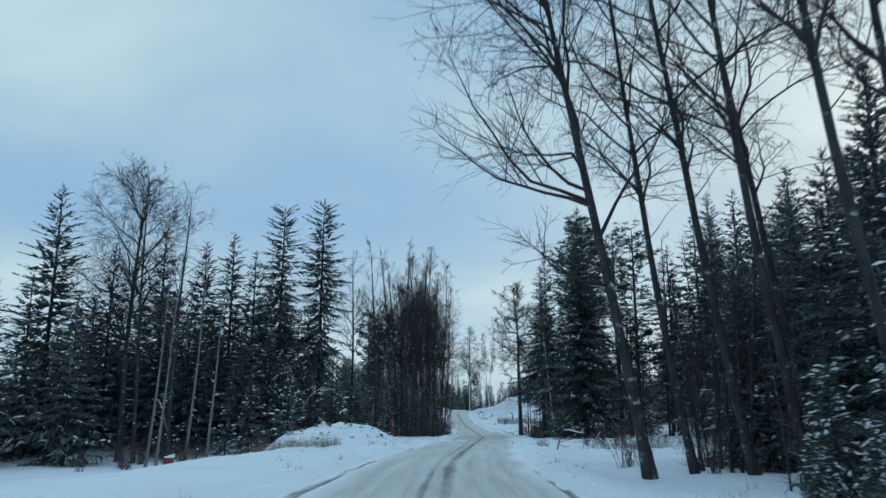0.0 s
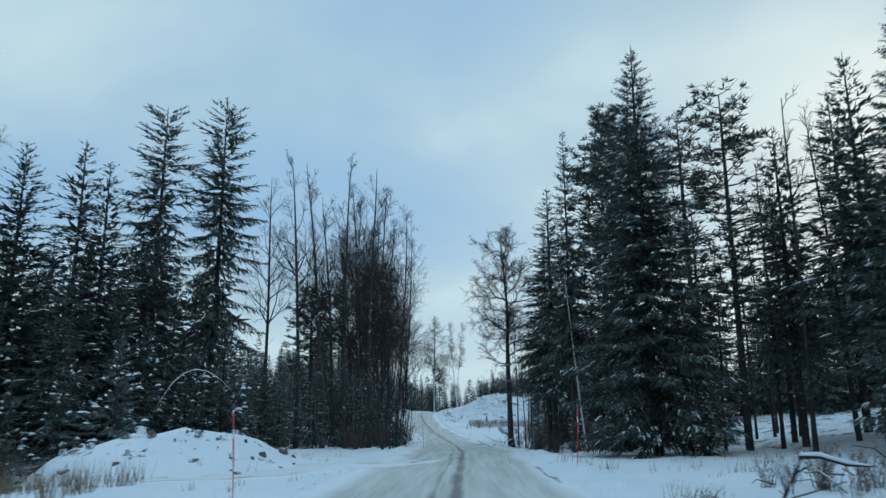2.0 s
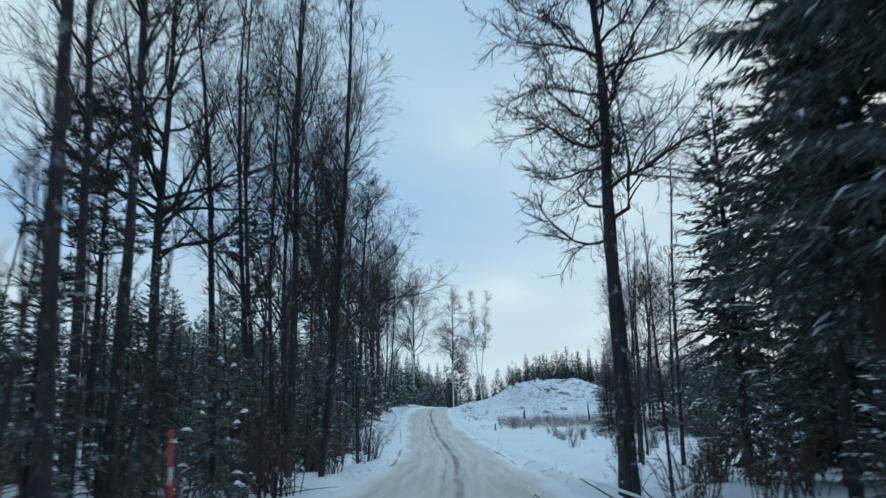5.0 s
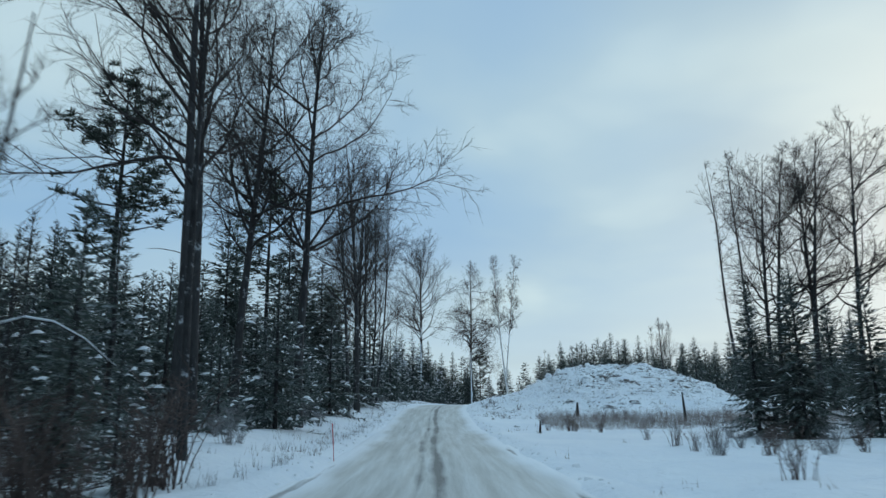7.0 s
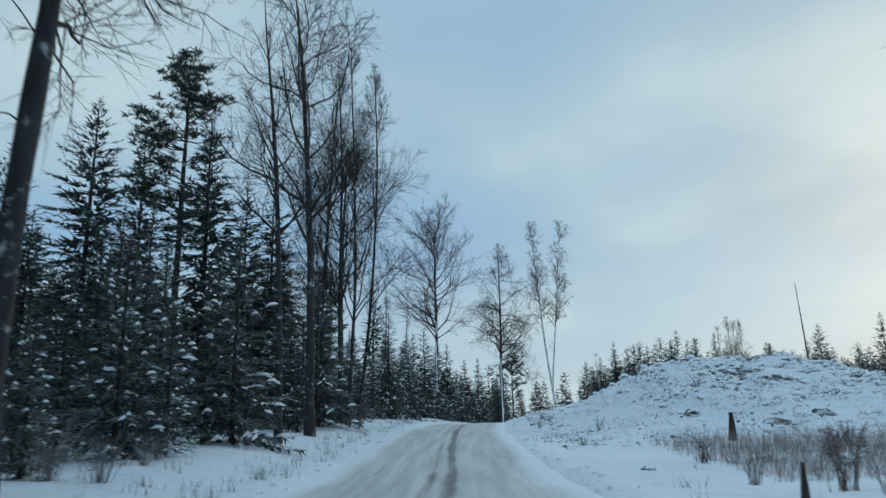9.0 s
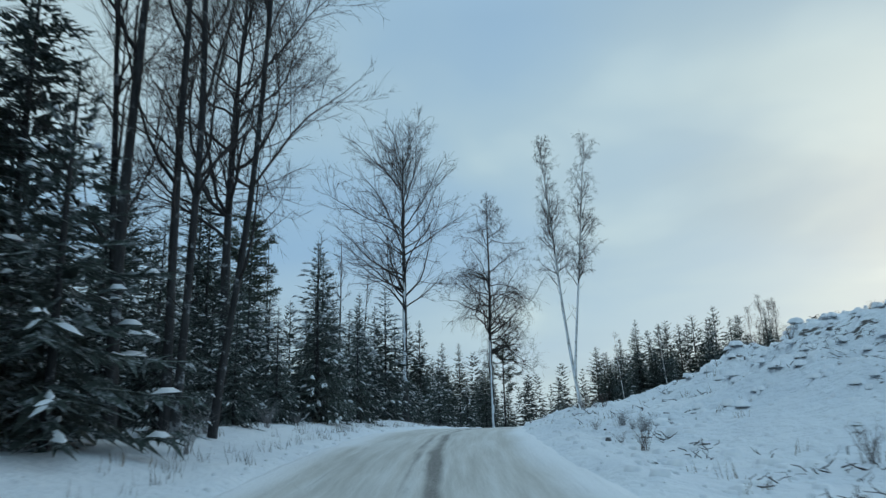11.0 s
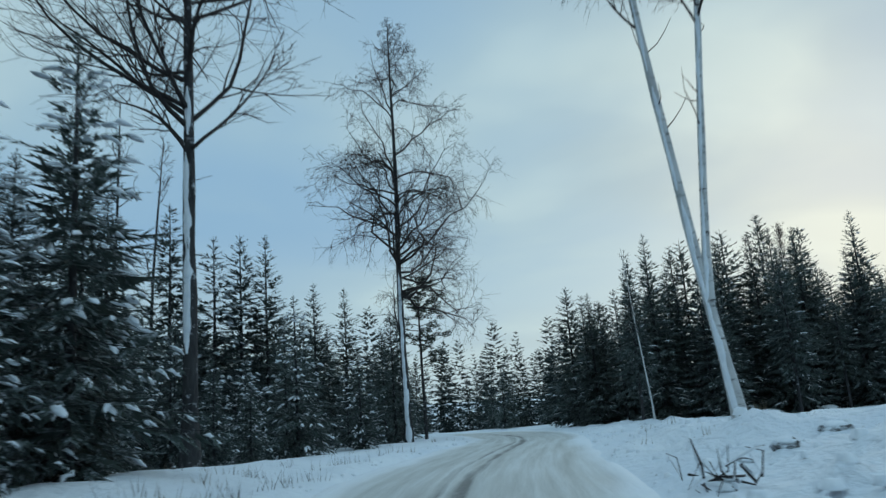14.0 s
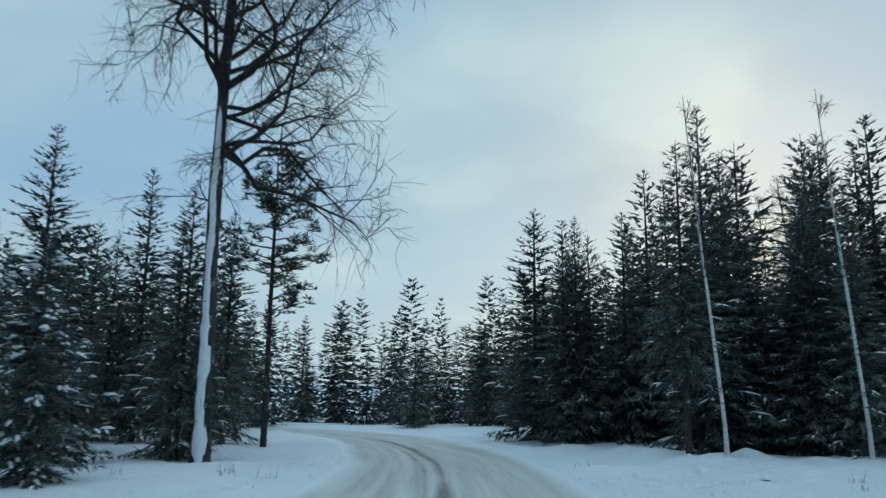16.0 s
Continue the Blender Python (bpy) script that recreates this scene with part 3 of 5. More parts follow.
        # shaded inner sprays close to the stem
        for _ in range(int(core * (3 + 4 * (1 - q)))):
            a = g.uniform(0, 6.28)
            d = np.array([math.cos(a), math.sin(a), 0.0])
            p = mid + d * reach * g.uniform(0.0, 0.5) + np.array([0, 0, g.uniform(-0.3, 0.3)])
            spray(p[None], (p + (d * g.uniform(0.5, 1.0) + np.array([0, 0, g.uniform(-0.7, 0.15) + 0.7 * q])) * min(1.1, 0.10 + 0.42 * reach))[None], np.array([min(0.30, 0.02 + 0.10 * reach) * min(1.4, leaf)]), np.array([[g.normal(0, 0.6), g.normal(0, 0.6), 1.0]]))
        z += 0.44 / dense ** 0.5 * g.uniform(0.75, 1.25) * (1.0 - 0.52 * q)
    # leader
    spray(np.array([[axis[-1, 0], axis[-1, 1], h * 0.965]]), np.array([[axis[-1, 0], axis[-1, 1], h + 0.22]]), np.array([0.03]), np.array([[0, 1.0, 0]]))
    crown.sprays(np.concatenate(R), np.concatenate(T), np.concatenate(W), np.concatenate(U), fans)
    out = {"trunk": trunk.mesh("spruce_trunk", M_BARK), "crown": crown.mesh("spruce_crown", mat, False)}
    if SR:
        lie.pads(np.concatenate(SR), np.concatenate(ST), np.concatenate(SW), np.concatenate(SH))
    if lie.v:
        out["snow"] = lie.mesh("bough_snow", M_LIE)
    return out


def pine_meshes(seed, h, bare, spread_r, mat, dense=1.0, snow=0.15):
    g = np.random.RandomState(seed)
    trunk, crown, lie = Pieces(), Pieces(), Pieces()
    zs = np.linspace(0, h, 10)
    bend = np.cumsum(g.normal(0, 0.010 * h / 10, (10, 2)), 0)
    axis = np.column_stack([bend, zs])
    trunk.tube(axis, 0.0095 * h * (1 - zs / h) ** 0.7 + 0.02, 8)
    R, T, W, U, C = [], [], [], [], []
    z = bare * h
    while z < h:
        q = (z / h - bare) / (1 - bare)
        for i in range(g.randint(2, 5)):
            a = g.uniform(0, 6.28)
            L = spread_r * (0.35 + 0.65 * math.sin(math.pi * min(1, 0.25 + 0.75 * q)) ) * g.uniform(0.6, 1.1)
            out = np.array([math.cos(a), math.sin(a), 0])
            base = np.array([np.interp(z, zs, axis[:, 0]), np.interp(z, zs, axis[:, 1]), z])
            ss = np.linspace(0, 1, 5)
            curve = base[None] + out[None] * (L * ss)[:, None]
            curve[:, 2] += L * (0.15 * ss + (0.1 + 0.35 * q) * ss ** 2) + g.normal(0, 0.04, 5)
            trunk.tube(curve, np.linspace(0.012 + 0.012 * L, 0.006, 5), 4)
            for s in g.uniform(0.35, 1.0, int(4 * L * dense) + 2):
                p = np.array([np.interp(s, ss, curve[:, c]) for c in range(3)]) + g.normal(0, 0.16, 3)
                C.append(p)
                n = int(24 * dense)
                dd = g.normal(0, 1, (n, 3))
                dd[:, 2] = np.abs(dd[:, 2]) * 0.8 - 0.15
                dd /= np.linalg.norm(dd, axis=1)[:, None]
                R.append(np.tile(p, (n, 1)))
                T.append(p + dd * g.uniform(0.18, 0.42, n)[:, None])
                W.append(g.uniform(0.014, 0.034, n))
                U.append(g.normal(0, 1, (n, 3)))
        z += 0.42 * g.uniform(0.7, 1.4)
    # dead stubs below the crown
    for i in range(7):
        z = g.uniform(0.25, bare) * h
        a = g.uniform(0, 6.28)
        L = g.uniform(0.4, 1.3)
        b = np.array([np.interp(z, zs, axis[:, 0]), np.interp(z, zs, axis[:, 1]), z])
        trunk.tube([b, b + np.array([math.cos(a) * L, math.sin(a) * L, 0.1 * L])], [0.025, 0.006], 3)
    crown.kites(np.concatenate(R), np.concatenate(T), np.concatenate(W), np.concatenate(U))
    out = {"trunk": trunk.mesh("pine_trunk", M_BARK), "crown": crown.mesh("pine_crown", mat, False)}
    C = np.array(C)
    pick = C[g.rand(len(C)) < snow]
    if len(pick):
        d = g.normal(0, 0.16, (len(pick), 3)) * np.array([[1, 1, 0.1]])
        lie.pads(pick - d + np.array([[0, 0, 0.12]]), pick + d + np.array([[0, 0, 0.12]]), g.uniform(0.06, 0.13, len(pick)), g.uniform(0.04, 0.08, len(pick)))
        out["snow"] = lie.mesh("bough_snow", M_LIE)
    return out


def bare_meshes(seed, h, clear, shape, mats, limbs=22, spray=(9, 6), twist=0.22, lean=(0, 0), forks=(), thick=0.0105, rise=0.5, droop=0.0, min_r=0.0065, stuck=(0.0, 0.0), half_w=0.9, face=-1.75, wide=0.30, bias=(0, 0), tilt=1.0, wild=0.016, haze=3, slight=False):
    """A leafless broad-leaved tree. shape: limb length against height; droop: hanging twigs; stuck: snow blown on to the trunk."""
    g = np.random.RandomState(seed)
    trunk, limb, twigs, blown = Pieces(), Pieces(), Pieces(), Pieces()
    up = np.array([0, 0, 1.0])
    hair = []

    def stem(p, d, L, n, wander, lift):
        pts = [np.array(p, float)]
        d = unit(np.array(d, float))
        for _ in range(n):
            d = unit(d + g.normal(0, wander, 3) + up * lift)
            pts.append(pts[-1] + d * L / n)
        return np.array(pts)

    def at(pts, s):
        x = s * (len(pts) - 1)
        i = min(int(x), len(pts) - 2)
        return pts[i] + (pts[i + 1] - pts[i]) * (x - i), unit(pts[i + 1] - pts[i])

    def sidewards(d, tilt):
        a = g.uniform(0, 6.283)
        s = np.cross(d, up if abs(d[2]) < 0.9 else np.array([1.0, 0, 0]))
        s = unit(s)
        t = np.cross(d, s)
        return unit(d * math.cos(tilt) + (s * math.cos(a) + t * math.sin(a)) * math.sin(tilt))

    def clothe(bough, L, r0, level):
        n = max(2, int(spray[level - 1] * (0.5 + 0.5 * min(1.0, L / (0.16 * h)))))
        for s in np.sort(g.uniform(0.18 if level == 1 else 0.1, 1.0, n)):
            p, d = at(bough, s)
            l = L * (0.60 - 0.34 * s) * g.uniform(0.6, 1.25) if level == 1 else L * (0.62 - 0.3 * s) * g.uniform(0.5, 1.2)
            nd = sidewards(d, g.uniform(0.45, 0.95))
            if level == 1:
                b = stem(p, nd, max(l, 0.3), 4, twist, 0.10 * rise - 0.04 * droop)
                r = max(min_r * 1.3, r0 * (1 - 0.75 * s) * 0.5)
                limb.tube(b[[0, 2, 4]] if r < 0.02 else b, np.linspace(r, min_r, 3 if r < 0.02 else 5), 3)
                clothe(b, max(l, 0.3), r, 2)
            else:
                b = stem(p, nd, max(l, 0.22), 2, twist * 0.9, 0.05 * rise - 0.55 * droop)
                if slight:
                    hair.append((b[0], b[2]))
                elif min_r > 0.0068:
                    twigs.tube(b, [min_r, min_r * 0.85, min_r * 0.45], 3)
                else:
                    twigs.tube(b[[0, 2]], [min_r, min_r * 0.5], 3)
                # the finest twigs
                for _ in range(haze):
                    p, d = at(b, g.uniform(0.15, 1.0))
                    e = unit(sidewards(d, g.uniform(0.3, 0.85)) + up * (0.22 * rise - 0.7 * droop))
                    hair.append((p, p + e * max(0.16, l * g.uniform(0.35, 0.8))))

    def one(base, d0, hh, r_base, clear, curl=0.03):
        n = 14
        d0 = unit(np.array([*d0, 1.0]))
        pts = [np.array(base, float)]
        d = d0
        for i in range(n):
            d = unit(d + g.normal(0, wild, 3) * np.array([1, 1, 0]) + up * curl)
            pts.append(pts[-1] + d * hh / n)
        pts = np.array(pts)
        s = np.linspace(0, 1, n + 1)
        rad = r_base * ((1 - s) ** 0.75 * 0.92) + 0.012
        rad[0] *= 1.35
        rad *= 1 + 0.07 * np.sin(s * 37.0 + h * 9.0) * (s < 0.8)
        trunk.tube(pts, rad, 9)
        m = max(5, int(limbs * (hh / h)))
        for q in np.sort(g.uniform(0, 1, m)):
            k = clear + (1 - clear) * q * 0.97
            p, d = at(pts, k)
            L = wide * h * shape(q) * g.uniform(0.7, 1.2)
            nd = unit(sidewards(d, tilt * g.uniform(0.65, 1.15) * (1.15 - 0.55 * q) * (1.25 - 0.5 * rise)) + np.array([*bias, 0.0]))
            b = stem(p, nd, L, 7, twist * 0.8, 0.16 * rise)
            r = max(2.6 * min_r, min(np.interp(k, s, rad) * 0.55, 0.010 + 0.0125 * L))
            limb.tube(b, np.linspace(r, min_r * 1.2, 8), 5)
            clothe(b, L, r, 1)
        # a few dead spurs under the crown
        for _ in range(4):
            k = g.uniform(0.35 * clear, clear)
            p, d = at(pts, k)
            limb.tube(stem(p, sidewards(d, g.uniform(0.8, 1.2)), g.uniform(0.3, 1.4), 3, 0.2, -0.05), [0.016, 0.012, 0.009, 0.005], 3)
        if stuck[1]:
            # snow on the weather side, which faces the way the camera comes from
            for j in range(n * 2):
                k0 = j / (n * 2.0)
                if k0 > stuck[1] or k0 < stuck[0] or g.rand() < 0.16 + 0.3 * k0:
                    continue
                k1 = min(0.995, k0 + g.uniform(1.3, 2.4) / (n * 2))
                ks = np.linspace(k0, k1, 6)
                mid, half = face + g.normal(0, 0.12), half_w * g.uniform(0.75, 1.15) * (1 - 0.4 * k0)
                ww = np.array([-1, -0.45, 0, 0.45, 1]) * half
                swell = np.array([0.15, 0.7, 1.0, 1.0, 0.75, 0.15]) * g.uniform(0.75, 1.2, 6)
                ring = []
                for c, kk in enumerate(ks):
                    p, d = at(pts, kk)
                    rr = np.interp(kk, s, rad)
                    jag = g.uniform(-0.12, 0.12, 5) + ww * swell[c] + mid
                    lift = np.array([-0.01, 0.014, 0.02, 0.014, -0.01])
                    ring.append(np.stack([p[0] + np.cos(jag) * (rr + lift), p[1] + np.sin(jag) * (rr + lift), np.full(5, p[2])], 1))
                v = np.concatenate(ring)
                i = np.arange(30).reshape(6, 5)
                blown.add(v, f4=np.stack([i[:-1, :-1], i[:-1, 1:], i[1:, 1:], i[1:, :-1]], -1).reshape(-1, 4))

        return pts

    main = one((0, 0, 0), lean, h, thick * h, clear)
    for off, ln, f in forks:
        if isinstance(off, float):
            one(at(main, off)[0], ln, h * f, thick * h * 0.72, max(0.0, (clear - off) / (1 - off)))
        else:
            one((*off, 0.0), ln, h * f, thick * h * 0.8, clear)
    if hair:
        root, tip = np.array([a for a, _ in hair]), np.array([b for _, b in hair])
        twigs.blades(root, tip, np.full(len(root), min_r * 0.85), g.normal(0, 1, root.shape))
    out = {"trunk": trunk.mesh("bare_trunk", mats[0]), "branchwork": limb.mesh("bare_branchwork", mats[1]), "twigwork": twigs.mesh("bare_twigwork", mats[2])}
    if blown.v:
        out["blown_snow"] = blown.mesh("blown_snow", M_LIE)
    return out


def plant(meshes, name, label, category, x, y, turn=0.0, size=1.0, tall=1.0, group="", sink=0.06, said=None):
    ob = thing(name, label, category, group)
    under = {"twigwork": "branchwork", "snow": "crown", "blown_snow": "trunk"}
    made = {}
    for k, me in meshes.items():
        bit = hang(made.get(under.get(k), ob), k, me, (said or {}).get(k, "white snow lying on the boughs" if k == "snow" else ""))
        made[k] = bit
        if k != "trunk":
            tagged(bit, kind="stuff")
    ob.matrix_basis = Matrix.LocRotScale((x, y, ground_z(x, y) - sink), Euler((0, 0, turn)), (size, size, size * tall))
    return ob


def dome(q):
    return 0.35 + 0.65 * math.sin(math.pi * (0.18 + 0.80 * q)) - 0.25 * q


def column(q):
    return 0.55 - 0.40 * q


def shrub_meshes(seed, h, stems, mat, spread_r=0.5):
    """A leafless shrub: thin arching stems and twigs."""
    g = np.random.RandomState(seed)
    wood, fine = Pieces(), Pieces()
    R, T, W = [], [], []
    for _ in range(stems):
        a, l = g.uniform(0, 6.28), h * g.uniform(0.55, 1.05)
        b = np.array([g.normal(0, 0.12), g.normal(0, 0.12), -0.05])
        o = np.array([math.cos(a), math.sin(a), 0]) * spread_r * l * g.uniform(0.3, 1.2)
        pts = np.array([b, b + o * 0.3 + np.array([0, 0, l * 0.45]), b + o * 0.7 + np.array([0, 0, l * 0.8]), b + o * 1.15 + np.array([0, 0, l])])
        wood.tube(pts, [0.012, 0.009, 0.006, 0.003], 3)
        for s in g.uniform(0.25, 1, 9):
            x = s * 3
            i = min(2, int(x))
            p = pts[i] + (pts[i + 1] - pts[i]) * (x - i)
            d = unit(np.array([g.normal(), g.normal(), g.uniform(0.1, 1.2)])) * l * g.uniform(0.12, 0.3)
            R.append(p), T.append(p + d), W.append(0.006)
    R, T, W = np.array(R), np.array(T), np.array(W)
    fine.blades(R, T, W, g.normal(0, 1, R.shape))
    return {"stemwork": wood.mesh("shrub_stemwork", mat), "twigwork": fine.mesh("shrub_twigwork", mat, False)}
# ================= the trees, where they stand =================
SPRUCE = [spruce_meshes(11 + i, 14.0, rr, lo, 0.70, sn, M_SPRUCE, sag, rag, gp, 1.15, True, taper=0.74, core=1.5) for i, (rr, lo, sn, sag, rag, gp) in enumerate(
    [(3.9, 0.03, 0.36, 0.34, 0.22, 0.0), (3.3, 0.06, 0.30, 0.30, 0.28, 0.0), (3.0, 0.27, 0.24, 0.38, 0.32, 0.05), (3.6, 0.03, 0.42, 0.34, 0.25, 0.0)])]
TALL = [spruce_meshes(21 + i, 16.0, rr, lo, 1.5, sn, M_SPRUCE, sag, 0.24, gp, 0.74, False, 1.05, 2, 0.82, 1.0, 0.65, True) for i, (rr, lo, sn, sag, gp) in enumerate([(3.7, 0.06, 0.60, 0.36, 0.0), (2.9, 0.26, 0.30, 0.42, 0.30)])]
RAGGED = [spruce_meshes(31 + i, 16.0, 2.3, 0.26, 1.2, 0.16, M_SPRUCE, 0.55, 0.45, 0.16, 0.95, False, 1.0, 1, 0.34, 0.6, 1.4) for i in range(2)]
LADEN = [spruce_meshes(36 + i, 8.0, rr, 0.02, 0.92, sn, M_SPRUCE, 0.42, 0.22, 0.0, 1.0, False, 1.9, 1, 0.9, 1.0, 0.7, True) for i, (rr, sn) in enumerate(((2.8, 0.62), (2.4, 0.5), (2.6, 0.42)))]
YOUNG = [spruce_meshes(41 + i, 6.0, rr, 0.02, 0.85, sn, M_YOUNG, 0.26, 0.24, 0.0, 1.05, True, 1.5, 1, 0.95) for i, (rr, sn) in enumerate([(2.1, 0.42), (1.8, 0.30), (2.25, 0.5)])]
STAND = [spruce_meshes(51 + i, 12.0, rr, 0.05, 0.48, sn, M_SPRUCE, 0.27, 0.25, 0.0, 1.9, True, 1.5, 0, 0.74, 1.3) for i, (rr, sn) in enumerate([(3.6, 0.20), (3.1, 0.14), (4.0, 0.24)])]
FAR = [spruce_meshes(61 + i, 12.0, rr, 0.04, 0.27, 0.0, M_FAR, 0.2, 0.3, 0.0, 2.7, True, 1.0, 0, 0.72, 1.0) for i, rr in enumerate((3.3, 3.8, 2.9))]
PINE = [pine_meshes(71, 13.0, 0.45, 2.6, M_PINE, 0.9), pine_meshes(72, 15.0, 0.50, 2.3, M_PINE, 0.9), pine_meshes(73, 13.0, 0.34, 2.3, M_PINE, 0.6)]
GREY = (M_ASPEN, M_TWIG, M_TWIG)
DARK = (M_BARK, M_TWIG, M_TWIG)
WHITE = (M_BIRCH, M_TWIG, M_TWIG)
ASPEN = [bare_meshes(81 + i, 18.0, 0.42, column, DARK, 18, (9, 7), 0.16, rise=0.85, wide=0.36, thick=0.0075, min_r=0.006) for i in range(2)]
BUSHY = [bare_meshes(91, 16.0, 0.16, dome, DARK, 20, (10, 8), 0.17, rise=1.0, wide=0.25, thick=0.0050, min_r=0.0045, haze=6, slight=True, tilt=0.95, forks=(((0.8, 0.3), (0.10, 0.03), 0.94), ((-0.7, 0.6), (-0.09, 0.06), 0.9), ((0.1, -0.8), (0.03, -0.10), 0.92)))]
ALDER = [bare_meshes(101 + i, 15.0, 0.36, dome, DARK, 20, (10, 8), 0.26, rise=0.5, wide=0.36, thick=0.0095, tilt=1.1) for i in range(3)]
GRAND = [bare_meshes(105 + i, 15.0, 0.34, dome, DARK, 28, (12, 10), 0.24, rise=0.45, wide=0.36, thick=0.0105, tilt=1.15, droop=0.1) for i in range(2)]
REACH = [bare_meshes(131, 15.0, 0.28, dome, DARK, 26, (10, 7), 0.20, lean=(-0.16, 0.0), rise=0.30, wide=0.37, thick=0.0090, bias=(-0.65, -0.1), tilt=1.1, min_r=0.0055, haze=2), bare_meshes(132, 15.0, 0.42, dome, DARK, 16, (9, 7), 0.30, lean=(-0.15, 0.02), rise=0.5, wide=0.30, thick=0.0065)]
THICKET = [bare_meshes(141 + i, 6.0, 0.06, column, DARK, 7, (5, 4), 0.22, rise=0.7, wide=0.46, thick=0.0055, min_r=0.006, forks=(((0.5, 0.3), (0.12, 0.05), 0.9), ((-0.4, 0.5), (-0.1, 0.08), 0.8), ((0.1, -0.5), (0.03, -0.1), 0.95))) for i in range(2)]
SLIM = [bare_meshes(111 + i, 11.0, 0.45, column, DARK, 10, (6, 5), 0.18, rise=0.8, wide=0.28, thick=0.0062) for i in range(2)]
HIGH = [bare_meshes(151 + i, 18.0, 0.55, dome, DARK, 12, (8, 6), 0.22, lean=(-0.05, 0), rise=0.8, wide=0.15, thick=0.0068) for i in range(2)]
PALE = [bare_meshes(161 + i, 13.0, 0.40, column, GREY, 12, (7, 6), 0.18, lean=(0.07, 0), rise=0.8, wide=0.24, thick=0.0066) for i in range(2)]
SILVER = [bare_meshes(121 + i, 13.0, 0.45, column, WHITE, 12, (7, 6), 0.16, lean=(-0.045, 0), rise=0.8, droop=0.5, wide=0.20, thick=0.0050) for i in range(2)]

TXT = {
    "spruce": ("tall dark green spruce with thin snow on drooping boughs", "spruce tree"),
    "tall": ("tall broad spruce with snow streaks along drooping boughs", "spruce tree"),
    "ragged": ("tall ragged spruce with hanging boughs and gaps", "spruce tree"),
    "young": ("young spruce with boughs loaded with snow", "spruce tree"),
    "stand": ("dark spruce lightly dusted with snow in dense woodland", "spruce tree"),
    "pine": ("pine with bare lower trunk and tufted crown", "pine tree"),
    "aspen": ("tall slender leafless tree with upswept twigs", "bare tree"),
    "bushy": ("leafless many-stemmed tree with a dense twiggy crown", "bare tree"),
    "alder": ("dark leafless roadside tree with crooked limbs", "bare tree"),
    "grand": ("large leafless roadside tree with a wide twiggy crown", "bare tree"),
    "reach": ("leafless tree leaning over the road with long limbs", "bare tree"),
    "tallslim": ("tall thin leafless tree with a small high crown", "bare tree"),
    "thicket": ("dense clump of dark leafless saplings beside the road", "saplings"),
    "laden": ("dark spruce with thick snow slabs on its lower boughs", "spruce tree"),
    "slim": ("slim leafless sapling with dark bark", "bare tree"),
    "birch": ("leaning white-barked birch among dark spruces", "birch tree"),
    "pale": ("slender leafless tree with pale grey bark", "bare tree"),
    "silver": ("slender birch with pale bark and hanging twigs", "birch tree"),
}
KINDS = {"spruce": (SPRUCE, 14.0), "tall": (TALL, 16.0), "ragged": (RAGGED, 16.0), "young": (YOUNG, 6.0), "stand": (STAND, 12.0), "pine": (PINE, 13.0), "aspen": (ASPEN, 18.0), "bushy": (BUSHY, 16.0), "alder": (ALDER, 15.0), "grand": (GRAND, 15.0), "reach": (REACH, 15.0), "tallslim": (HIGH, 18.0), "thicket": (THICKET, 6.0), "laden": (LADEN, 8.0), "slim": (SLIM, 11.0), "silver": (SILVER, 13.0), "pale": (PALE, 13.0), "birch": ([bare_meshes(125, 13.0, 0.5, column, WHITE, 12, (6, 5), 0.16, lean=(-0.10, 0), rise=0.8, droop=0.5, wide=0.18, thick=0.0055, wild=0.008)], 13.0)}
NAMES = {"spruce": "spruce_tree", "tall": "spruce_tree", "ragged": "spruce_tree", "young": "young_spruce", "stand": "spruce_tree", "pine": "pine_tree", "aspen": "bare_tree", "bushy": "bare_tree", "alder": "roadside_tree", "grand": "roadside_tree", "reach": "roadside_tree", "tallslim": "bare_tree", "thicket": "sapling_clump", "laden": "young_spruce", "slim": "sapling", "silver": "birch_tree", "pale": "bare_tree", "birch": "birch_tree"}
rng = np.random.RandomState(5)
TAKEN, BACK = [], []


def put(kind, x, y, h, pick=None, turn=None, wide=1.0, group=""):
    lib, h0 = KINDS[kind]
    me = lib[rng.randint(len(lib)) if pick is None else pick % len(lib)]
    s = h / h0
    w = s * wide
    TAKEN.append((x, y))
    if kind == "stand":
        BACK.append((rng.randint(3), x, y, rng.uniform(0, 6.28), w, s))
        return None
    return plant(me, NAMES[kind], TXT[kind][0], TXT[kind][1], x, y, (0.0 if kind in ("birch", "tallslim", "pale") else rng.uniform(0, 6.28)) if turn is None else turn, w, s / w, group)


def fill(kind, n, x0, x1, y0, y1, h0, h1, gap, verge=5.0, wide=1.0, edge=None, pick=None):
    done = tries = 0
    while done < n and tries < n * 25:
        tries += 1
        x, y = rng.uniform(x0, x1), rng.uniform(y0, y1)
        if abs(x - float(way_x(y))) < verge or (edge and not edge(x, y)) or any((x - a) ** 2 + (y - b) ** 2 < gap * gap for a, b in TAKEN):
            continue
        put(kind, x, y, rng.uniform(h0, h1), pick, wide=wide * rng.uniform(0.85, 1.15))
        done += 1


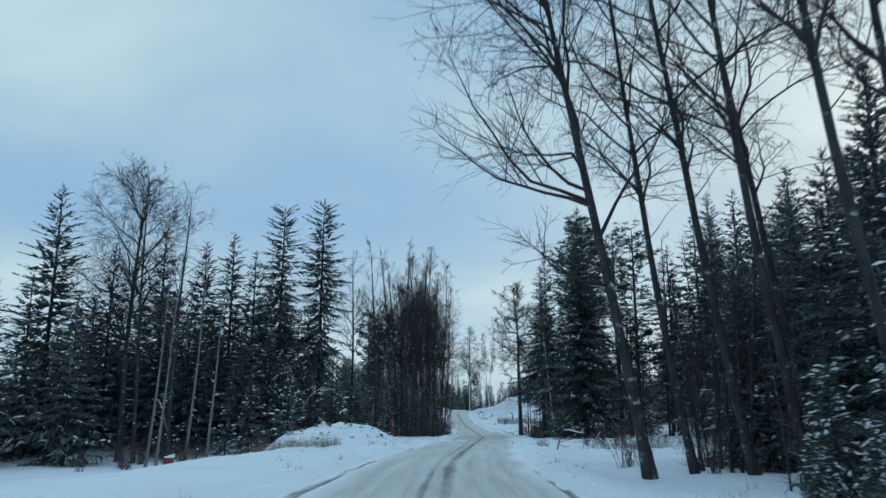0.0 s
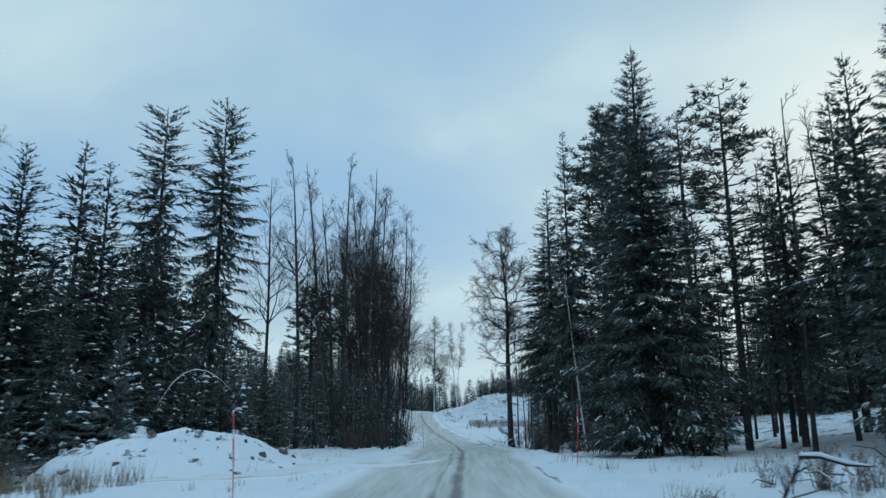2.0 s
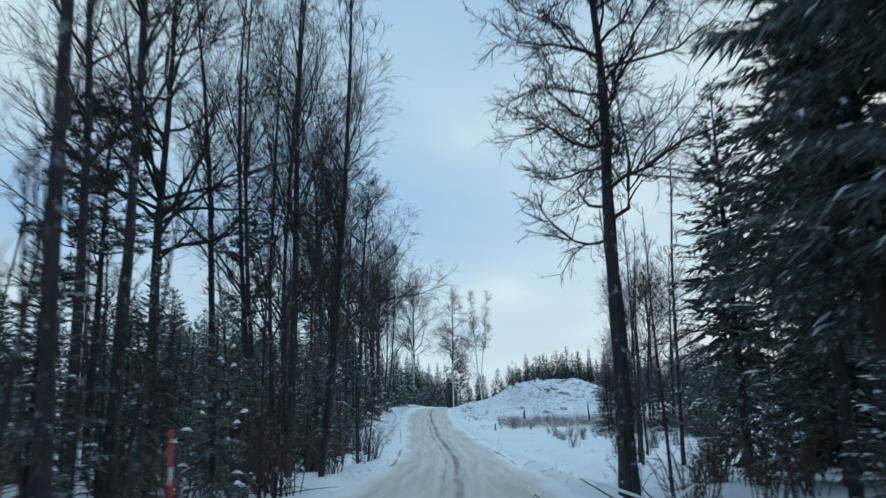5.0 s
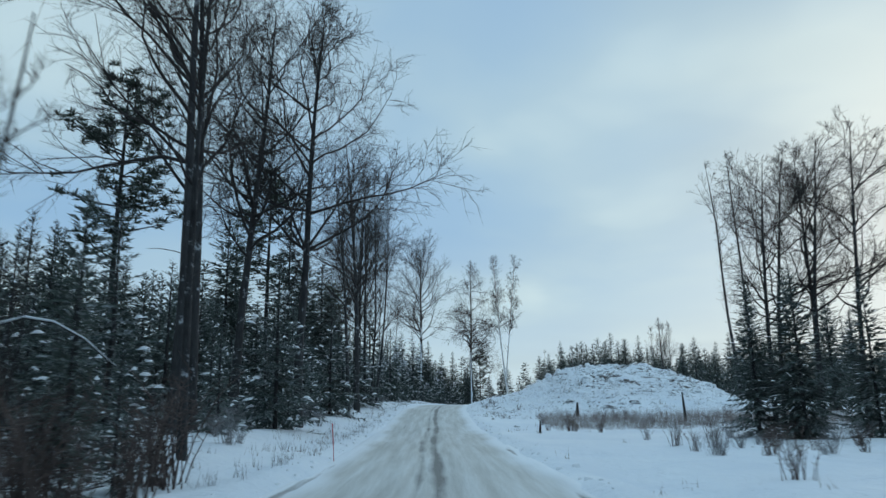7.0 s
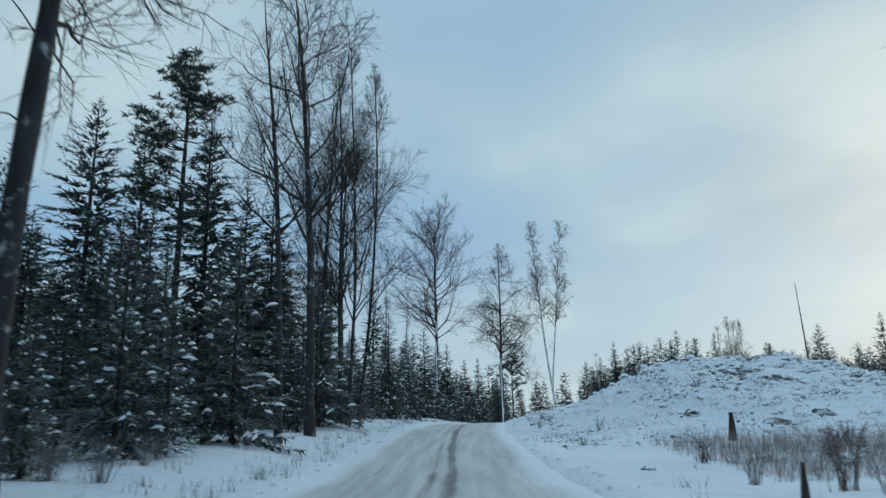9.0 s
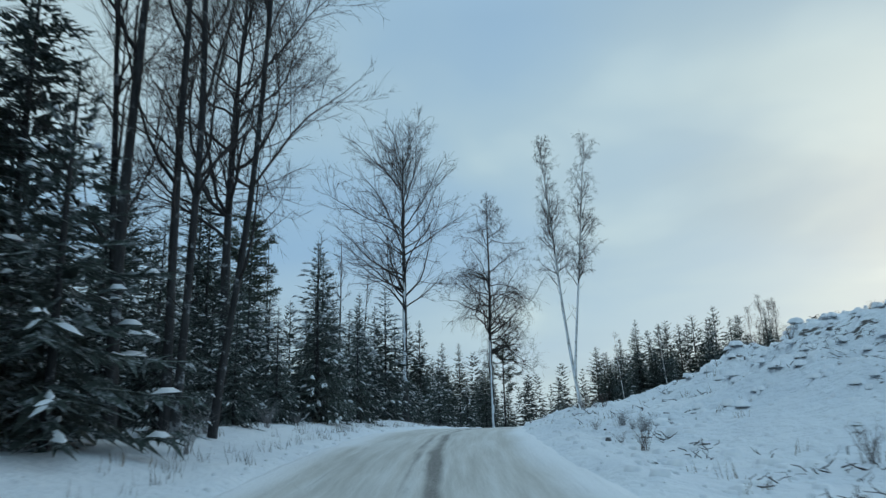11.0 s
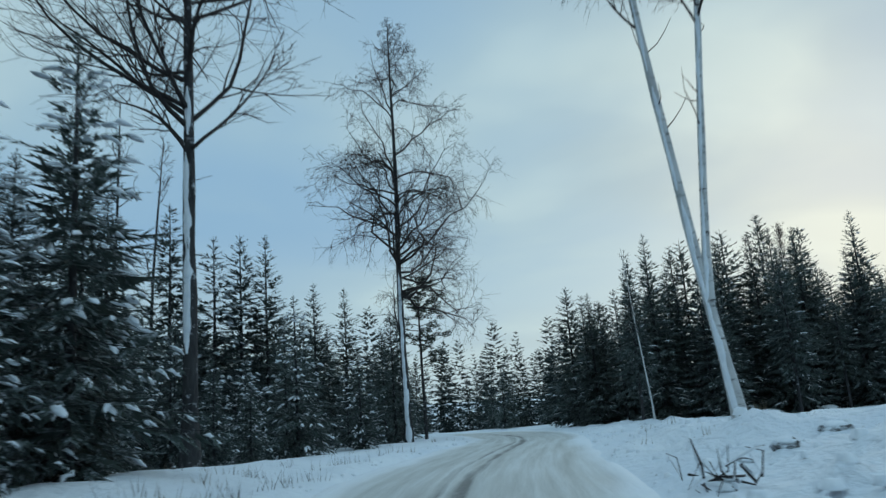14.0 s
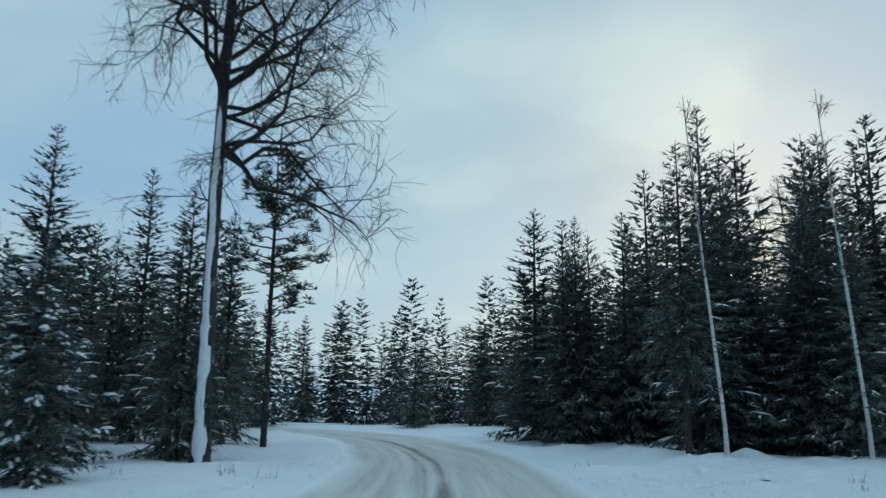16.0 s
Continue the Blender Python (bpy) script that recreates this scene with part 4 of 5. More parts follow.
# ---- the roadside clump on the near right
put("reach", 4.6, 17.3, 15.5, 0, 0.0)
for x, y, h, turn in ((5.9, 18.2, 15.0, 0.25), (6.9, 17.2, 17.0, -0.1), (7.4, 15.6, 17.0, 0.3), (8.6, 17.5, 16.0, -0.3), (7.9, 12.6, 18.0, 0.1), (9.2, 13.2, 17.0, 0.5)):
    put("reach", x, y, h, 1, turn)
fill("young", 18, 6.8, 14, 11.5, 21, 2.6, 5.2, 1.2, 6.6, 1.0)
for x, y, h in ((8.6, 14.2, 8.5), (10.6, 17.4, 10.5), (9.8, 20.4, 8.5), (12.6, 15.0, 12.0), (13.0, 21.5, 10.0), (15.0, 18.0, 12.5), (11.6, 24.0, 7.5), (16.5, 24.0, 9.5)):
    put("spruce", x, y, h)
fill("spruce", 7, 9, 22, 14, 27, 6.0, 8.5, 1.8, 8.0, 0.9)
fill("spruce", 14, 8.4, 16, 13, 25, 5.0, 8.0, 1.2, 8.2)
fill("thicket", 7, 6.4, 12, 13.5, 21, 3.0, 6.0, 0.9, 6.4)
for x, y, h in ((6.7, 13.2, 2.6), (5.9, 12.3, 1.3), (7.5, 12.0, 3.4), (8.6, 13.4, 6.2), (6.4, 11.4, 1.5), (9.4, 15.0, 7.0)):
    put("laden", x, y, h)
fill("alder", 4, 11, 20, 12, 24, 14, 17, 2.5, 9.0)
for x, y, h in ((13.5, 29.5, 9.5), (15.5, 33.0, 11.0), (17.2, 36.0, 12.5), (19.2, 40.0, 13.5), (15.0, 26.5, 9.0)):
    put("spruce", x, y, h)
# ---- right side beyond the glade
for kind, x, y, h, k in (("tall", 9.7, 52.4, 16.6, 0), ("pine", 14.0, 54.1, 15.2, 2), ("pine", 10.1, 59.8, 15.4, 2), ("tall", 9.3, 71.5, 14.0, 1), ("spruce", 19.5, 48.4, 16.0, 2), ("spruce", 21.6, 58.5, 17.0, 2), ("pine", 13.3, 57.2, 15.2, 2),
                         ("spruce", 17.0, 55.5, 14.2, 2), ("spruce", 24.0, 50.0, 17.0, 2), ("birch", 8.45, 58.3, 8.4, 0), ("spruce", 10.8, 75.5, 12.0, 2), ("spruce", 12.4, 78.5, 13.0, 1), ("spruce", 11.4, 81.5, 11.0, 2), ("pine", 11.6, 63.2, 16.0, 1), ("pine", 12.1, 63.8, 15.5, 1), ("spruce", 11.2, 62.2, 5.0, 3), ("spruce", 13.2, 65.0, 7.0, 0), ("spruce", 17.3, 50.3, 15.0, 2), ("slim", 15.6, 52.2, 14.0, 0), ("slim", 18.4, 54.0, 14.0, 1), ("slim", 16.8, 57.0, 13.0, 0), ("spruce", 22.5, 53.0, 16.5, 2), ("spruce", 27.0, 47.5, 18.5, 0), ("spruce", 29.0, 54.0, 17.0, 2), ("spruce", 20.3, 51.8, 12.5, 2), ("spruce", 25.0, 56.0, 16.0, 2), ("spruce", 13.0, 70.5, 14.5, 3), ("spruce", 11.6, 67.5, 7.0, 3), ("pine", 14.0, 75.0, 15.0, 0)):
    put(kind, x, y, h, k)
put("tall", 8.1, 59.2, 15.8, 1, 0.4, 0.66)
put("tall", 8.8, 67.4, 15.6, 1, 2.0, 1.1)
put("tall", 17.0, 46.5, 15.6, 0, 1.0, 0.95)
fill("spruce", 8, 13, 26, 52, 60, 11, 15, 2.4, pick=2)
fill("slim", 12, 13, 24, 56, 70, 9, 13, 1.2)
fill("stand", 18, 34, 55, 66, 86, 12, 15.5, 2.0)
fill("young", 14, 10.5, 20, 62, 84, 1.8, 4.2, 1.4, 7.0)
fill("stand", 20, 30, 50, 76, 96, 10, 13.5, 2.1)
fill("spruce", 6, 13, 20, 70, 88, 8, 12, 2.2, 6.0)
fill("slim", 16, 9, 24, 76, 98, 7, 12, 1.2)
fill("stand", 14, 24, 44, 90, 112, 8, 12, 2.6)
for x, y, h in ((18.6, 123.0, 12.5), (19.6, 124.5, 13.0), (20.5, 122.6, 13.6), (21.3, 124.2, 13.5), (22.4, 122.5, 14.0)):
    put("alder", x, y, h)
for x, y, h in ((25.3, 144.6, 18.0), (25.6, 142.2, 18.6)):
    put("tallslim", x, y, h)
for x, y, h in ((16.5, 119.5, 6.0), (17.2, 121.5, 7.0), (17.9, 118.6, 7.0)):
    put("spruce", x, y, h)
fill("spruce", 6, 18.3, 25, 117, 124, 4.5, 7.5, 1.3, 9.0, 0.9)
fill("young", 6, 19, 27, 108, 118, 3.0, 6.0, 1.4, 9.0)
fill("spruce", 12, 31, 46, 140, 176, 7.0, 10.0, 1.8, 20.0)
# ---- near left wood behind the field
for kind, x, y, h, k in (("ragged", -16.2, 73.3, 23.0, 0), ("ragged", -12.4, 73.9, 23.2, 1), ("spruce", -20.6, 71.4, 19.8, 2), ("spruce", -32.0, 60.0, 22.0, 0), ("grand", -24.2, 57.0, 22.5, 0), ("aspen", -22.5, 55.5, 21.0, 1), ("aspen", -20.2, 56.0, 20.0, 0), ("spruce", -17.5, 68.0, 17.0, 3),
                         ("spruce", -24.5, 64.0, 18.5, 1), ("spruce", -28.0, 62.0, 17.0, 3), ("spruce", -21.5, 66.0, 17.5, 0),
                         ("aspen", -6.5, 72.0, 19.0, 1), ("aspen", -4.9, 72.3, 18.6, 0), ("aspen", -3.5, 72.0, 18.3, 1), ("aspen", -2.0, 72.6, 18.0, 0), ("aspen", -3.2, 77.5, 18.5, 1), ("aspen", -5.0, 79.5, 19.0, 0), ("grand", -4.4, 83.0, 17.0, 1), ("bushy", -1.9, 90.0, 22.5, 0), ("aspen", -4.2, 88.0, 19.0, 0), ("aspen", -1.7, 106.0, 14.0, 1), ("pine", -7.5, 86.0, 12.5, 0), ("aspen", -9.4, 76.0, 19.5, 0), ("bushy", -1.2, 86.0, 18.5, 0)):
    put(kind, x, y, h, k)
for x, y in ((-17.2, 50.8), (-18.3, 48.8), (-16.0, 51.5), (-19.6, 50.5)):
    put("pale", x, y, 14.0)
fill("spruce", 14, -30, -12.5, 60, 74, 9, 15, 2.0)
fill("stand", 26, -50, -26, 36, 68, 12, 17, 2.2)
fill("stand", 22, -50, -13, 74, 90, 11, 15.5, 1.9)
fill("young", 26, -26, -4, 55, 76, 4.0, 8.0, 1.5, edge=lambda x, y: x < -11 or y > 67)
fill("young", 12, -9, 0.2, 68, 102, 1.8, 3.8, 1.2, 3.5)
fill("thicket", 17, -8, 0.4, 67, 104, 4.0, 7.0, 1.1, 3.6)
fill("stand", 26, -10, -0.6, 68, 104, 3.0, 6.0, 1.2, 4.6)
fill("stand", 18, -34, -8, 76, 100, 5.5, 8, 2.0)
# ---- left side along the climb
for kind, x, y, h, k in (("grand", -2.8, 123.4, 20.5, 0), ("grand", -5.1, 121.2, 20.0, 1), ("alder", -4.4, 114.1, 21.0, 2), ("alder", -4.2, 111.9, 21.0, 1), ("aspen", -2.6, 138.0, 17.0, 0), ("alder", -2.6, 142.6, 20.0, 2), ("bushy", -3.2, 152.2, 21.5, 0), ("aspen", -3.9, 151.0, 19.0, 1), ("grand", -4.9, 161.8, 19.0, 0), ("pine", -12.6, 125.0, 17.5, 0), ("spruce", -7.8, 150.0, 12.5, 0), ("spruce", -8.6, 146.5, 15.5, 1), ("pine", -11.0, 149.0, 16.5, 1), ("spruce", -12.5, 143.0, 14.5, 0), ("spruce", -7.0, 152.0, 13.0, 2), ("spruce", -14.5, 152.0, 16.0, 1),
                         ("spruce", -8.8, 204.1, 17.5, 2), ("ragged", -14.0, 198.2, 19.0, 1), ("ragged", -18.2, 196.8, 22.0, 0), ("pine", -12.5, 190.0, 16.0, 0), ("slim", -7.6, 206.0, 19.0, 0), ("slim", -10.2, 206.0, 19.5, 1), ("slim", -14.5, 205.0, 18.5, 0), ("slim", -5.0, 203.0, 15.0, 1),
                         ("laden", -0.9, 181.4, 8.4, 0), ("laden", -2.4, 180.4, 7.8, 1), ("tall", -5.6, 190.0, 9.6, 0), ("tall", -4.0, 193.4, 9.4, 0), ("laden", -1.9, 202.0, 10.0, 0), ("spruce", 0.2, 203.6, 10.4, 1), ("spruce", -0.9, 203.1, 10.4, 0), ("spruce", 2.2, 210.2, 9.2, 3)):
    put(kind, x, y, h, k)
fill("young", 44, -11, -1.2, 100, 150, 3.2, 7.6, 1.5, 5.6)
fill("laden", 26, -8, -1.2, 136, 188, 3.4, 7.6, 1.6, 5.6)
fill("spruce", 13, -15, -5.5, 106, 140, 6.5, 9.5, 2.0, 8.5)
fill("spruce", 9, -18, -6, 140, 186, 8, 11.5, 2.4, 8)
fill("stand", 30, -26, -9, 102, 140, 7.5, 10.0, 1.9)
fill("stand", 36, -26, -8, 140, 198, 8.5, 12.0, 2.0)
# ---- end of the road
for x, y, h in ((-3.4, 152.8, 4.5), (-4.7, 150.0, 5.5), (-2.9, 156.4, 3.6), (-5.4, 147.0, 5.0), (-2.8, 161.0, 4.0), (-4.5, 174.5, 5.5), (-3.2, 172.2, 4.0), (-5.6, 171.0, 6.5), (-2.6, 176.6, 4.5), (-1.9, 178.6, 5.0), (-6.0, 167.5, 6.0), (0.9, 191.3, 2.8), (0.0, 190.2, 3.2), (-3.6, 187.0, 4.4), (-2.8, 190.6, 4.2), (-2.0, 194.4, 5.0), (-5.2, 187.6, 6.0)):
    put("laden", x, y, h)
fill("laden", 15, -10, 4.5, 192, 209, 3.2, 6.0, 1.6, 6.9)
fill("young", 10, -12, 4.5, 188, 209, 3.2, 5.8, 1.4, 6.9)
fill("spruce", 19, -14, 7.5, 205, 218, 6.2, 8.3, 1.9, 6.2)
fill("stand", 42, -30, 12, 214, 256, 7, 9.5, 1.8, 4.8)
fill("spruce", 38, 17.5, 50, 203, 216, 6.8, 9.4, 1.5, 4.6)
fill("stand", 22, 2, 26, 216, 262, 4.4, 6.4, 1.7, 4.6)
fill("stand", 34, 25, 50, 214, 262, 8, 10.5, 1.7, 4.6)
for x, y, h in ((22.0, 212.6, 10.0), (25.0, 211.2, 11.0), (27.6, 210.8, 11.5), (20.4, 211.4, 8.0), (29.4, 209.6, 12.0), (24.0, 214.6, 10.5), (31.5, 208.8, 11.0), (18.8, 213.0, 8.0)):
    put("stand", x, y, h)
fill("stand", 90, 30, 110, 209, 224, 8.0, 11.0, 1.5, 5.0)
for x, y, h in ((25.0, 207.0, 10.0), (27.6, 205.6, 10.2), (30.0, 207.0, 10.6), (22.6, 208.6, 8.8), (33.0, 206.0, 11.0), (-3.6, 200.8, 11.4), (22.9, 205.4, 7.8), (21.0, 207.4, 10.5), (26.4, 209.0, 10.4), (28.6, 209.4, 10.8), (24.2, 211.0, 10.6), (31.6, 209.6, 11.0)):
    put("spruce", x, y, h)
put("pine", 8.4, 213.0, 9.8, 0)
put("spruce", 3.9, 216.5, 10.0, 1)
for kind, x, y, h in (("silver", 18.6, 203.2, 8.6), ("silver", 22.7, 203.4, 9.5), ("bushy", 43.5, 231.5, 17.5)):
    put(kind, x, y, h, None, 0.0)

# ---- the three lone trees
T_ASH = bare_meshes(201, 20.3, 0.40, lambda q: float(np.interp(q, (0, 0.3, 0.9, 1), (0.55, 0.78, 0.45, 0.3))), DARK, 46, (11, 7), 0.17, rise=0.6, droop=0.05, wide=0.43, thick=0.0108, stuck=(0.13, 0.46), half_w=0.9, tilt=1.1, min_r=0.0088, haze=1)
T_ALD = bare_meshes(202, 23.4, 0.20, dome, DARK, 54, (12, 9), 0.46, rise=0.14, wide=0.29, thick=0.0090, droop=0.55, stuck=(0.0, 0.34), half_w=0.9, bias=(0.2, 0), min_r=0.0075, haze=2, tilt=0.95)
T_BIR = bare_meshes(203, 17.5, 0.44, lambda q: 0.62 + 0.6 * q * (1 - q) - 0.2 * q, WHITE, 56, (9, 8), 0.15, lean=(-0.122, 0), rise=0.75, droop=0.85, wide=0.135, thick=0.0062, stuck=(0.0, 0.5), half_w=0.75, face=-2.3, forks=((0.125, (0.062, 0.0), 0.86),), min_r=0.0048, haze=4)
T_LONE = bare_meshes(206, 15.8, 0.40, lambda q: 1.0 - 0.45 * q, DARK, 36, (13, 10), 0.30, rise=0.30, droop=0.0, wide=0.24, thick=0.0150, bias=(-0.10, 0.0), min_r=0.0095, haze=3, wild=0.022, tilt=1.2)
plant(T_LONE, "roadside_tree", "dark crooked alder with tiers of twiggy limbs at the road's edge", "bare tree", 8.05, 80.5, 0.0)
plant(T_ASH, "roadside_tree", "tall leafless ash with rounded crown and snow-plastered trunk", "bare tree", -0.1, 187.4, 0.0, said={"blown_snow": "wind-blown snow stuck to the bark"})
plant(T_ALD, "roadside_tree", "leafless alder with crooked hanging limbs and snow-plastered trunk", "bare tree", 6.9, 207.0, 0.0, said={"blown_snow": "wind-blown snow stuck to the bark"})
plant(T_BIR, "birch_tree", "pale leaning birch forked into two stems", "birch tree", 10.8, 180.5, 0.0, said={"blown_snow": "wind-blown snow stuck to the bark"})


# ================= woods behind =================
def co(me):
    v = np.empty(len(me.vertices) * 3, np.float32)
    me.vertices.foreach_get("co", v)
    return v.reshape(-1, 3)


def faces_of(me):
    """Triangles and quads of a mesh, as two arrays of corners."""
    n = np.empty(len(me.polygons), np.int32)
    me.polygons.foreach_get("loop_total", n)
    idx = np.empty(len(me.loops), np.int32)
    me.loops.foreach_get("vertex_index", idx)
    start = np.concatenate([[0], np.cumsum(n)[:-1]])
    return [idx[start[n == k][:, None] + np.arange(k)[None]] for k in (3, 4)]


def woods_behind():
    """The spruces of the inner woods, joined."""
    ob = thing("spruce_wood", "dense dark spruce woodland dusted with snow behind the road", "forest", kind="stuff")
    for key, mat, smooth in (("trunk", M_BARK, True), ("crown", M_SPRUCE, False), ("snow", M_LIE, True)):
        V, F3, F4, n = [], [], [], 0
        src = [(co(s[key]), *faces_of(s[key])) for s in STAND]
        for k, x, y, turn, w, s in BACK:
            v, f3, f4 = src[k]
            c, d = math.cos(turn) * w, math.sin(turn) * w
            V.append(np.column_stack([v[:, 0] * c - v[:, 1] * d + x, v[:, 0] * d + v[:, 1] * c + y, v[:, 2] * s + ground_z(x, y) - 0.06]))
            F3.append(f3 + n), F4.append(f4 + n)
            n += len(v)
        faces = [f for f in (np.concatenate(F3), np.concatenate(F4)) if len(f)]
        tagged(hang(ob, key, mesh_of("wood_" + key, np.concatenate(V), faces, mat, smooth)), kind="stuff")


woods_behind()


# ================= far woods =================
def far_woods():
    """Distant spruces joined into one mesh."""
    g = np.random.RandomState(9)
    parts = []
    for me in FAR:
        c = me["crown"]
        v = np.empty(len(c.vertices) * 3, np.float32)
        c.vertices.foreach_get("co", v)
        parts.append(v.reshape(-1, 3))
    V, F, m = [], [], 0
    bands = ((90, -110, 190, 262, 330), (44, 95, 190, 120, 250), (190, 22, 120, 213, 240), (140, -40, 60, 236, 268), (60, -28, 7, 216, 236), (14, -120, -42, 30, 250), (30, 46, 90, 30, 200), (56, -80, -28, 95, 220), (34, -80, -48, 20, 95), (40, 40, 80, 25, 100))
    spots = [(g.uniform(x0, x1), g.uniform(y0, y1)) for n, x0, x1, y0, y1 in bands for _ in range(n)]
    for i, (x, y) in enumerate(spots):
        v = parts[i % 3] * (g.uniform(0.62, 0.86) if y > 205 and -60 < x < 130 else g.uniform(0.85, 1.25))
        w = g.uniform(0, 6.28)
        v = np.column_stack([v[:, 0] * math.cos(w) - v[:, 1] * math.sin(w), v[:, 0] * math.sin(w) + v[:, 1] * math.cos(w), v[:, 2]]) + np.array([[x, y, ground_z(x, y)]])
        V.append(v)
        F.append(np.arange(len(v)).reshape(-1, 3) + m)
        m += len(v)
    me = mesh_of("far_woods", np.concatenate(V), [np.concatenate(F)], M_FAR, False)
    tagged(new("far_woods", me), "distant dark spruce forest under thin snow", "forest", kind="stuff")


far_woods()
# ---- snow-loaded young spruces under the tall ones on the right
for i, (x, y, h) in enumerate(((10.9, 50.6, 2.4), (11.8, 55.0, 3.0), (9.6, 56.6, 2.2), (10.9, 60.6, 3.2), (8.9, 62.4, 2.4), (9.6, 64.2, 3.0), (8.3, 70.0, 2.6))):
    put("laden", x, y, h, i, 0.9 * i)
# ================= snow stakes =================
def snow_stake(x, y, h=1.65, lean=(0.0, 0.0), red=0.55, band=False):
    ob = thing("snow_stake", "thin red plastic snow stake standing at the road's edge", "snow stake", "stakes along the road")
    shaft, top = Pieces(), Pieces()
    a = np.array([[0, 0, -0.3], [lean[0] * h * (1 - red), lean[1] * h * (1 - red), h * (1 - red)]])
    b = np.array([a[1], [lean[0] * h, lean[1] * h, h]])
    shaft.tube(a, [0.009, 0.009], 8)
    top.tube(np.concatenate([b, b[1:] + np.array([[0, 0, 0.004]])]), [0.0125, 0.0125, 0.002], 8)
    hang(ob, "shaft", shaft.mesh("stake_shaft", M_RED))
    sleeve = hang(ob, "sleeve", top.mesh("stake_sleeve", M_RED), "red reflective sleeve")
    if band:
        ring = Pieces()
        c = b[0] * 0.45 + b[1] * 0.55
        ring.tube([c - np.array([0, 0, 0.07]), c + np.array([0, 0, 0.07])], [0.0140, 0.0140], 8)
        hang(sleeve, "reflector_band", ring.mesh("stake_band", M_WHITE), "white reflector band")
    ob.matrix_basis = pose(x, y, ground_z(x, y))
    return ob


for x, y, lean in ((-2.5, 37.4, (-0.05, 0)), (4.6, 43.2, (0.05, 0)), (1.35, 68.1, (-0.05, 0.02)), (1.3, 108.6, (-0.07, 0))):
    snow_stake(x, y, 1.45 if y < 100 else 1.0, lean, band=(y < 70))


def slab(p, w, d, z0, z1, lift=0.0):
    """A box w wide and d deep from z0 to z1, its top sloping by lift."""
    x, y = w / 2, d / 2
    v = np.array([[-x, -y, z0], [x, -y, z0], [x, y, z0], [-x, y, z0], [-x, -y, z1], [x, -y, z1 + lift], [x, y, z1 + lift], [-x, y, z1]])
    p.add(v, f4=np.array([[0, 3, 2, 1], [4, 5, 6, 7], [0, 1, 5, 4], [1, 2, 6, 5], [2, 3, 7, 6], [3, 0, 4, 7]]))


def marker_post():
    """A small red box on a post at the field's edge, with snow on its sloping lid."""
    ob = thing("mailbox", "small dull red box on a short dark post under snow", "mailbox")
    shaft, box, cap = Pieces(), Pieces(), Pieces()
    shaft.tube([[0, 0, -0.25], [0.0, 0, 0.62]], [0.045, 0.042], 8)
    slab(box, 0.46, 0.30, 0.45, 0.95, 0.16)
    slab(cap, 0.52, 0.36, 0.95, 1.0, 0.16)
    body = hang(ob, "box", box.mesh("mailbox_box", M_FADED, False), "dull red box with a sloping lid")
    lid = cap.mesh("mailbox_snow", M_LIE, False)
    hang(body, "snow", lid, "thin slab of snow on the lid")
    hang(ob, "post", shaft.mesh("mailbox_post", M_BARK), "dark wooden post")
    ob.matrix_basis = pose(-15.6, 43.6, ground_z(-15.6, 43.6), 0, 0, 12)


marker_post()

# ================= shrubs =================
SHRUB = [shrub_meshes(301 + i, 1.3, 22, M_SHRUB) for i in range(3)]
RIMED = [shrub_meshes(311 + i, 1.6, 34, M_RIME, 0.6) for i in range(2)]
g6 = np.random.RandomState(66)


def shrubs(lib, n, x0, x1, y0, y1, s0, s1, verge=3.4, group="shrubs"):
    for _ in range(n):
        for _try in range(30):
            x, y = g6.uniform(x0, x1), g6.uniform(y0, y1)
            if abs(x - float(way_x(y))) > verge:
                break
        k = g6.uniform(s0, s1)
        rime = lib is RIMED
        plant(lib[g6.randint(len(lib))], "shrub", "leafless shrub rimed with snow beside the road" if rime else "leafless reddish-brown shrub standing in snow", "shrub", x, y, g6.uniform(0, 6.28), k, 1.0, group)


shrubs(SHRUB, 16, 8.5, 27, 124, 137, 0.4, 0.9)
shrubs(SHRUB, 30, -3.5, 1.2, 67, 106, 0.8, 1.7, 3.3)
shrubs(SHRUB, 26, 7.2, 10.5, 56, 82, 0.7, 1.5, 4.2)
shrubs(SHRUB, 14, 4.6, 12, 12, 26, 0.6, 1.2, 4.6)
shrubs(SHRUB, 7, 6.6, 9.2, 37.0, 38.6, 0.4, 0.7)
shrubs(SHRUB, 5, 10.5, 13.5, 39.8, 41.2, 0.3, 0.55)
shrubs(SHRUB, 3, 4.2, 5.2, 34.0, 35.0, 0.25, 0.4)
shrubs(SHRUB, 12, -22, -10, 44, 56, 0.8, 1.6)
shrubs(SHRUB, 12, 10, 20, 96, 112, 0.7, 1.3)
shrubs(SHRUB, 16, 11, 19, 107, 119, 0.35, 0.8)
shrubs(RIMED, 10, 11, 19, 108, 120, 0.3, 0.6)
shrubs(RIMED, 7, 6.5, 8.0, 150.8, 154.2, 0.18, 0.3)
shrubs(RIMED, 26, -5.5, -1.4, 102, 126, 0.35, 0.8, 5.2)
shrubs(RIMED, 12, -4.0, -1.0, 128, 168, 0.3, 0.6, 4.4)
shrubs(SHRUB, 14, 6.4, 20, 140, 178, 0.3, 0.6, 4.2)


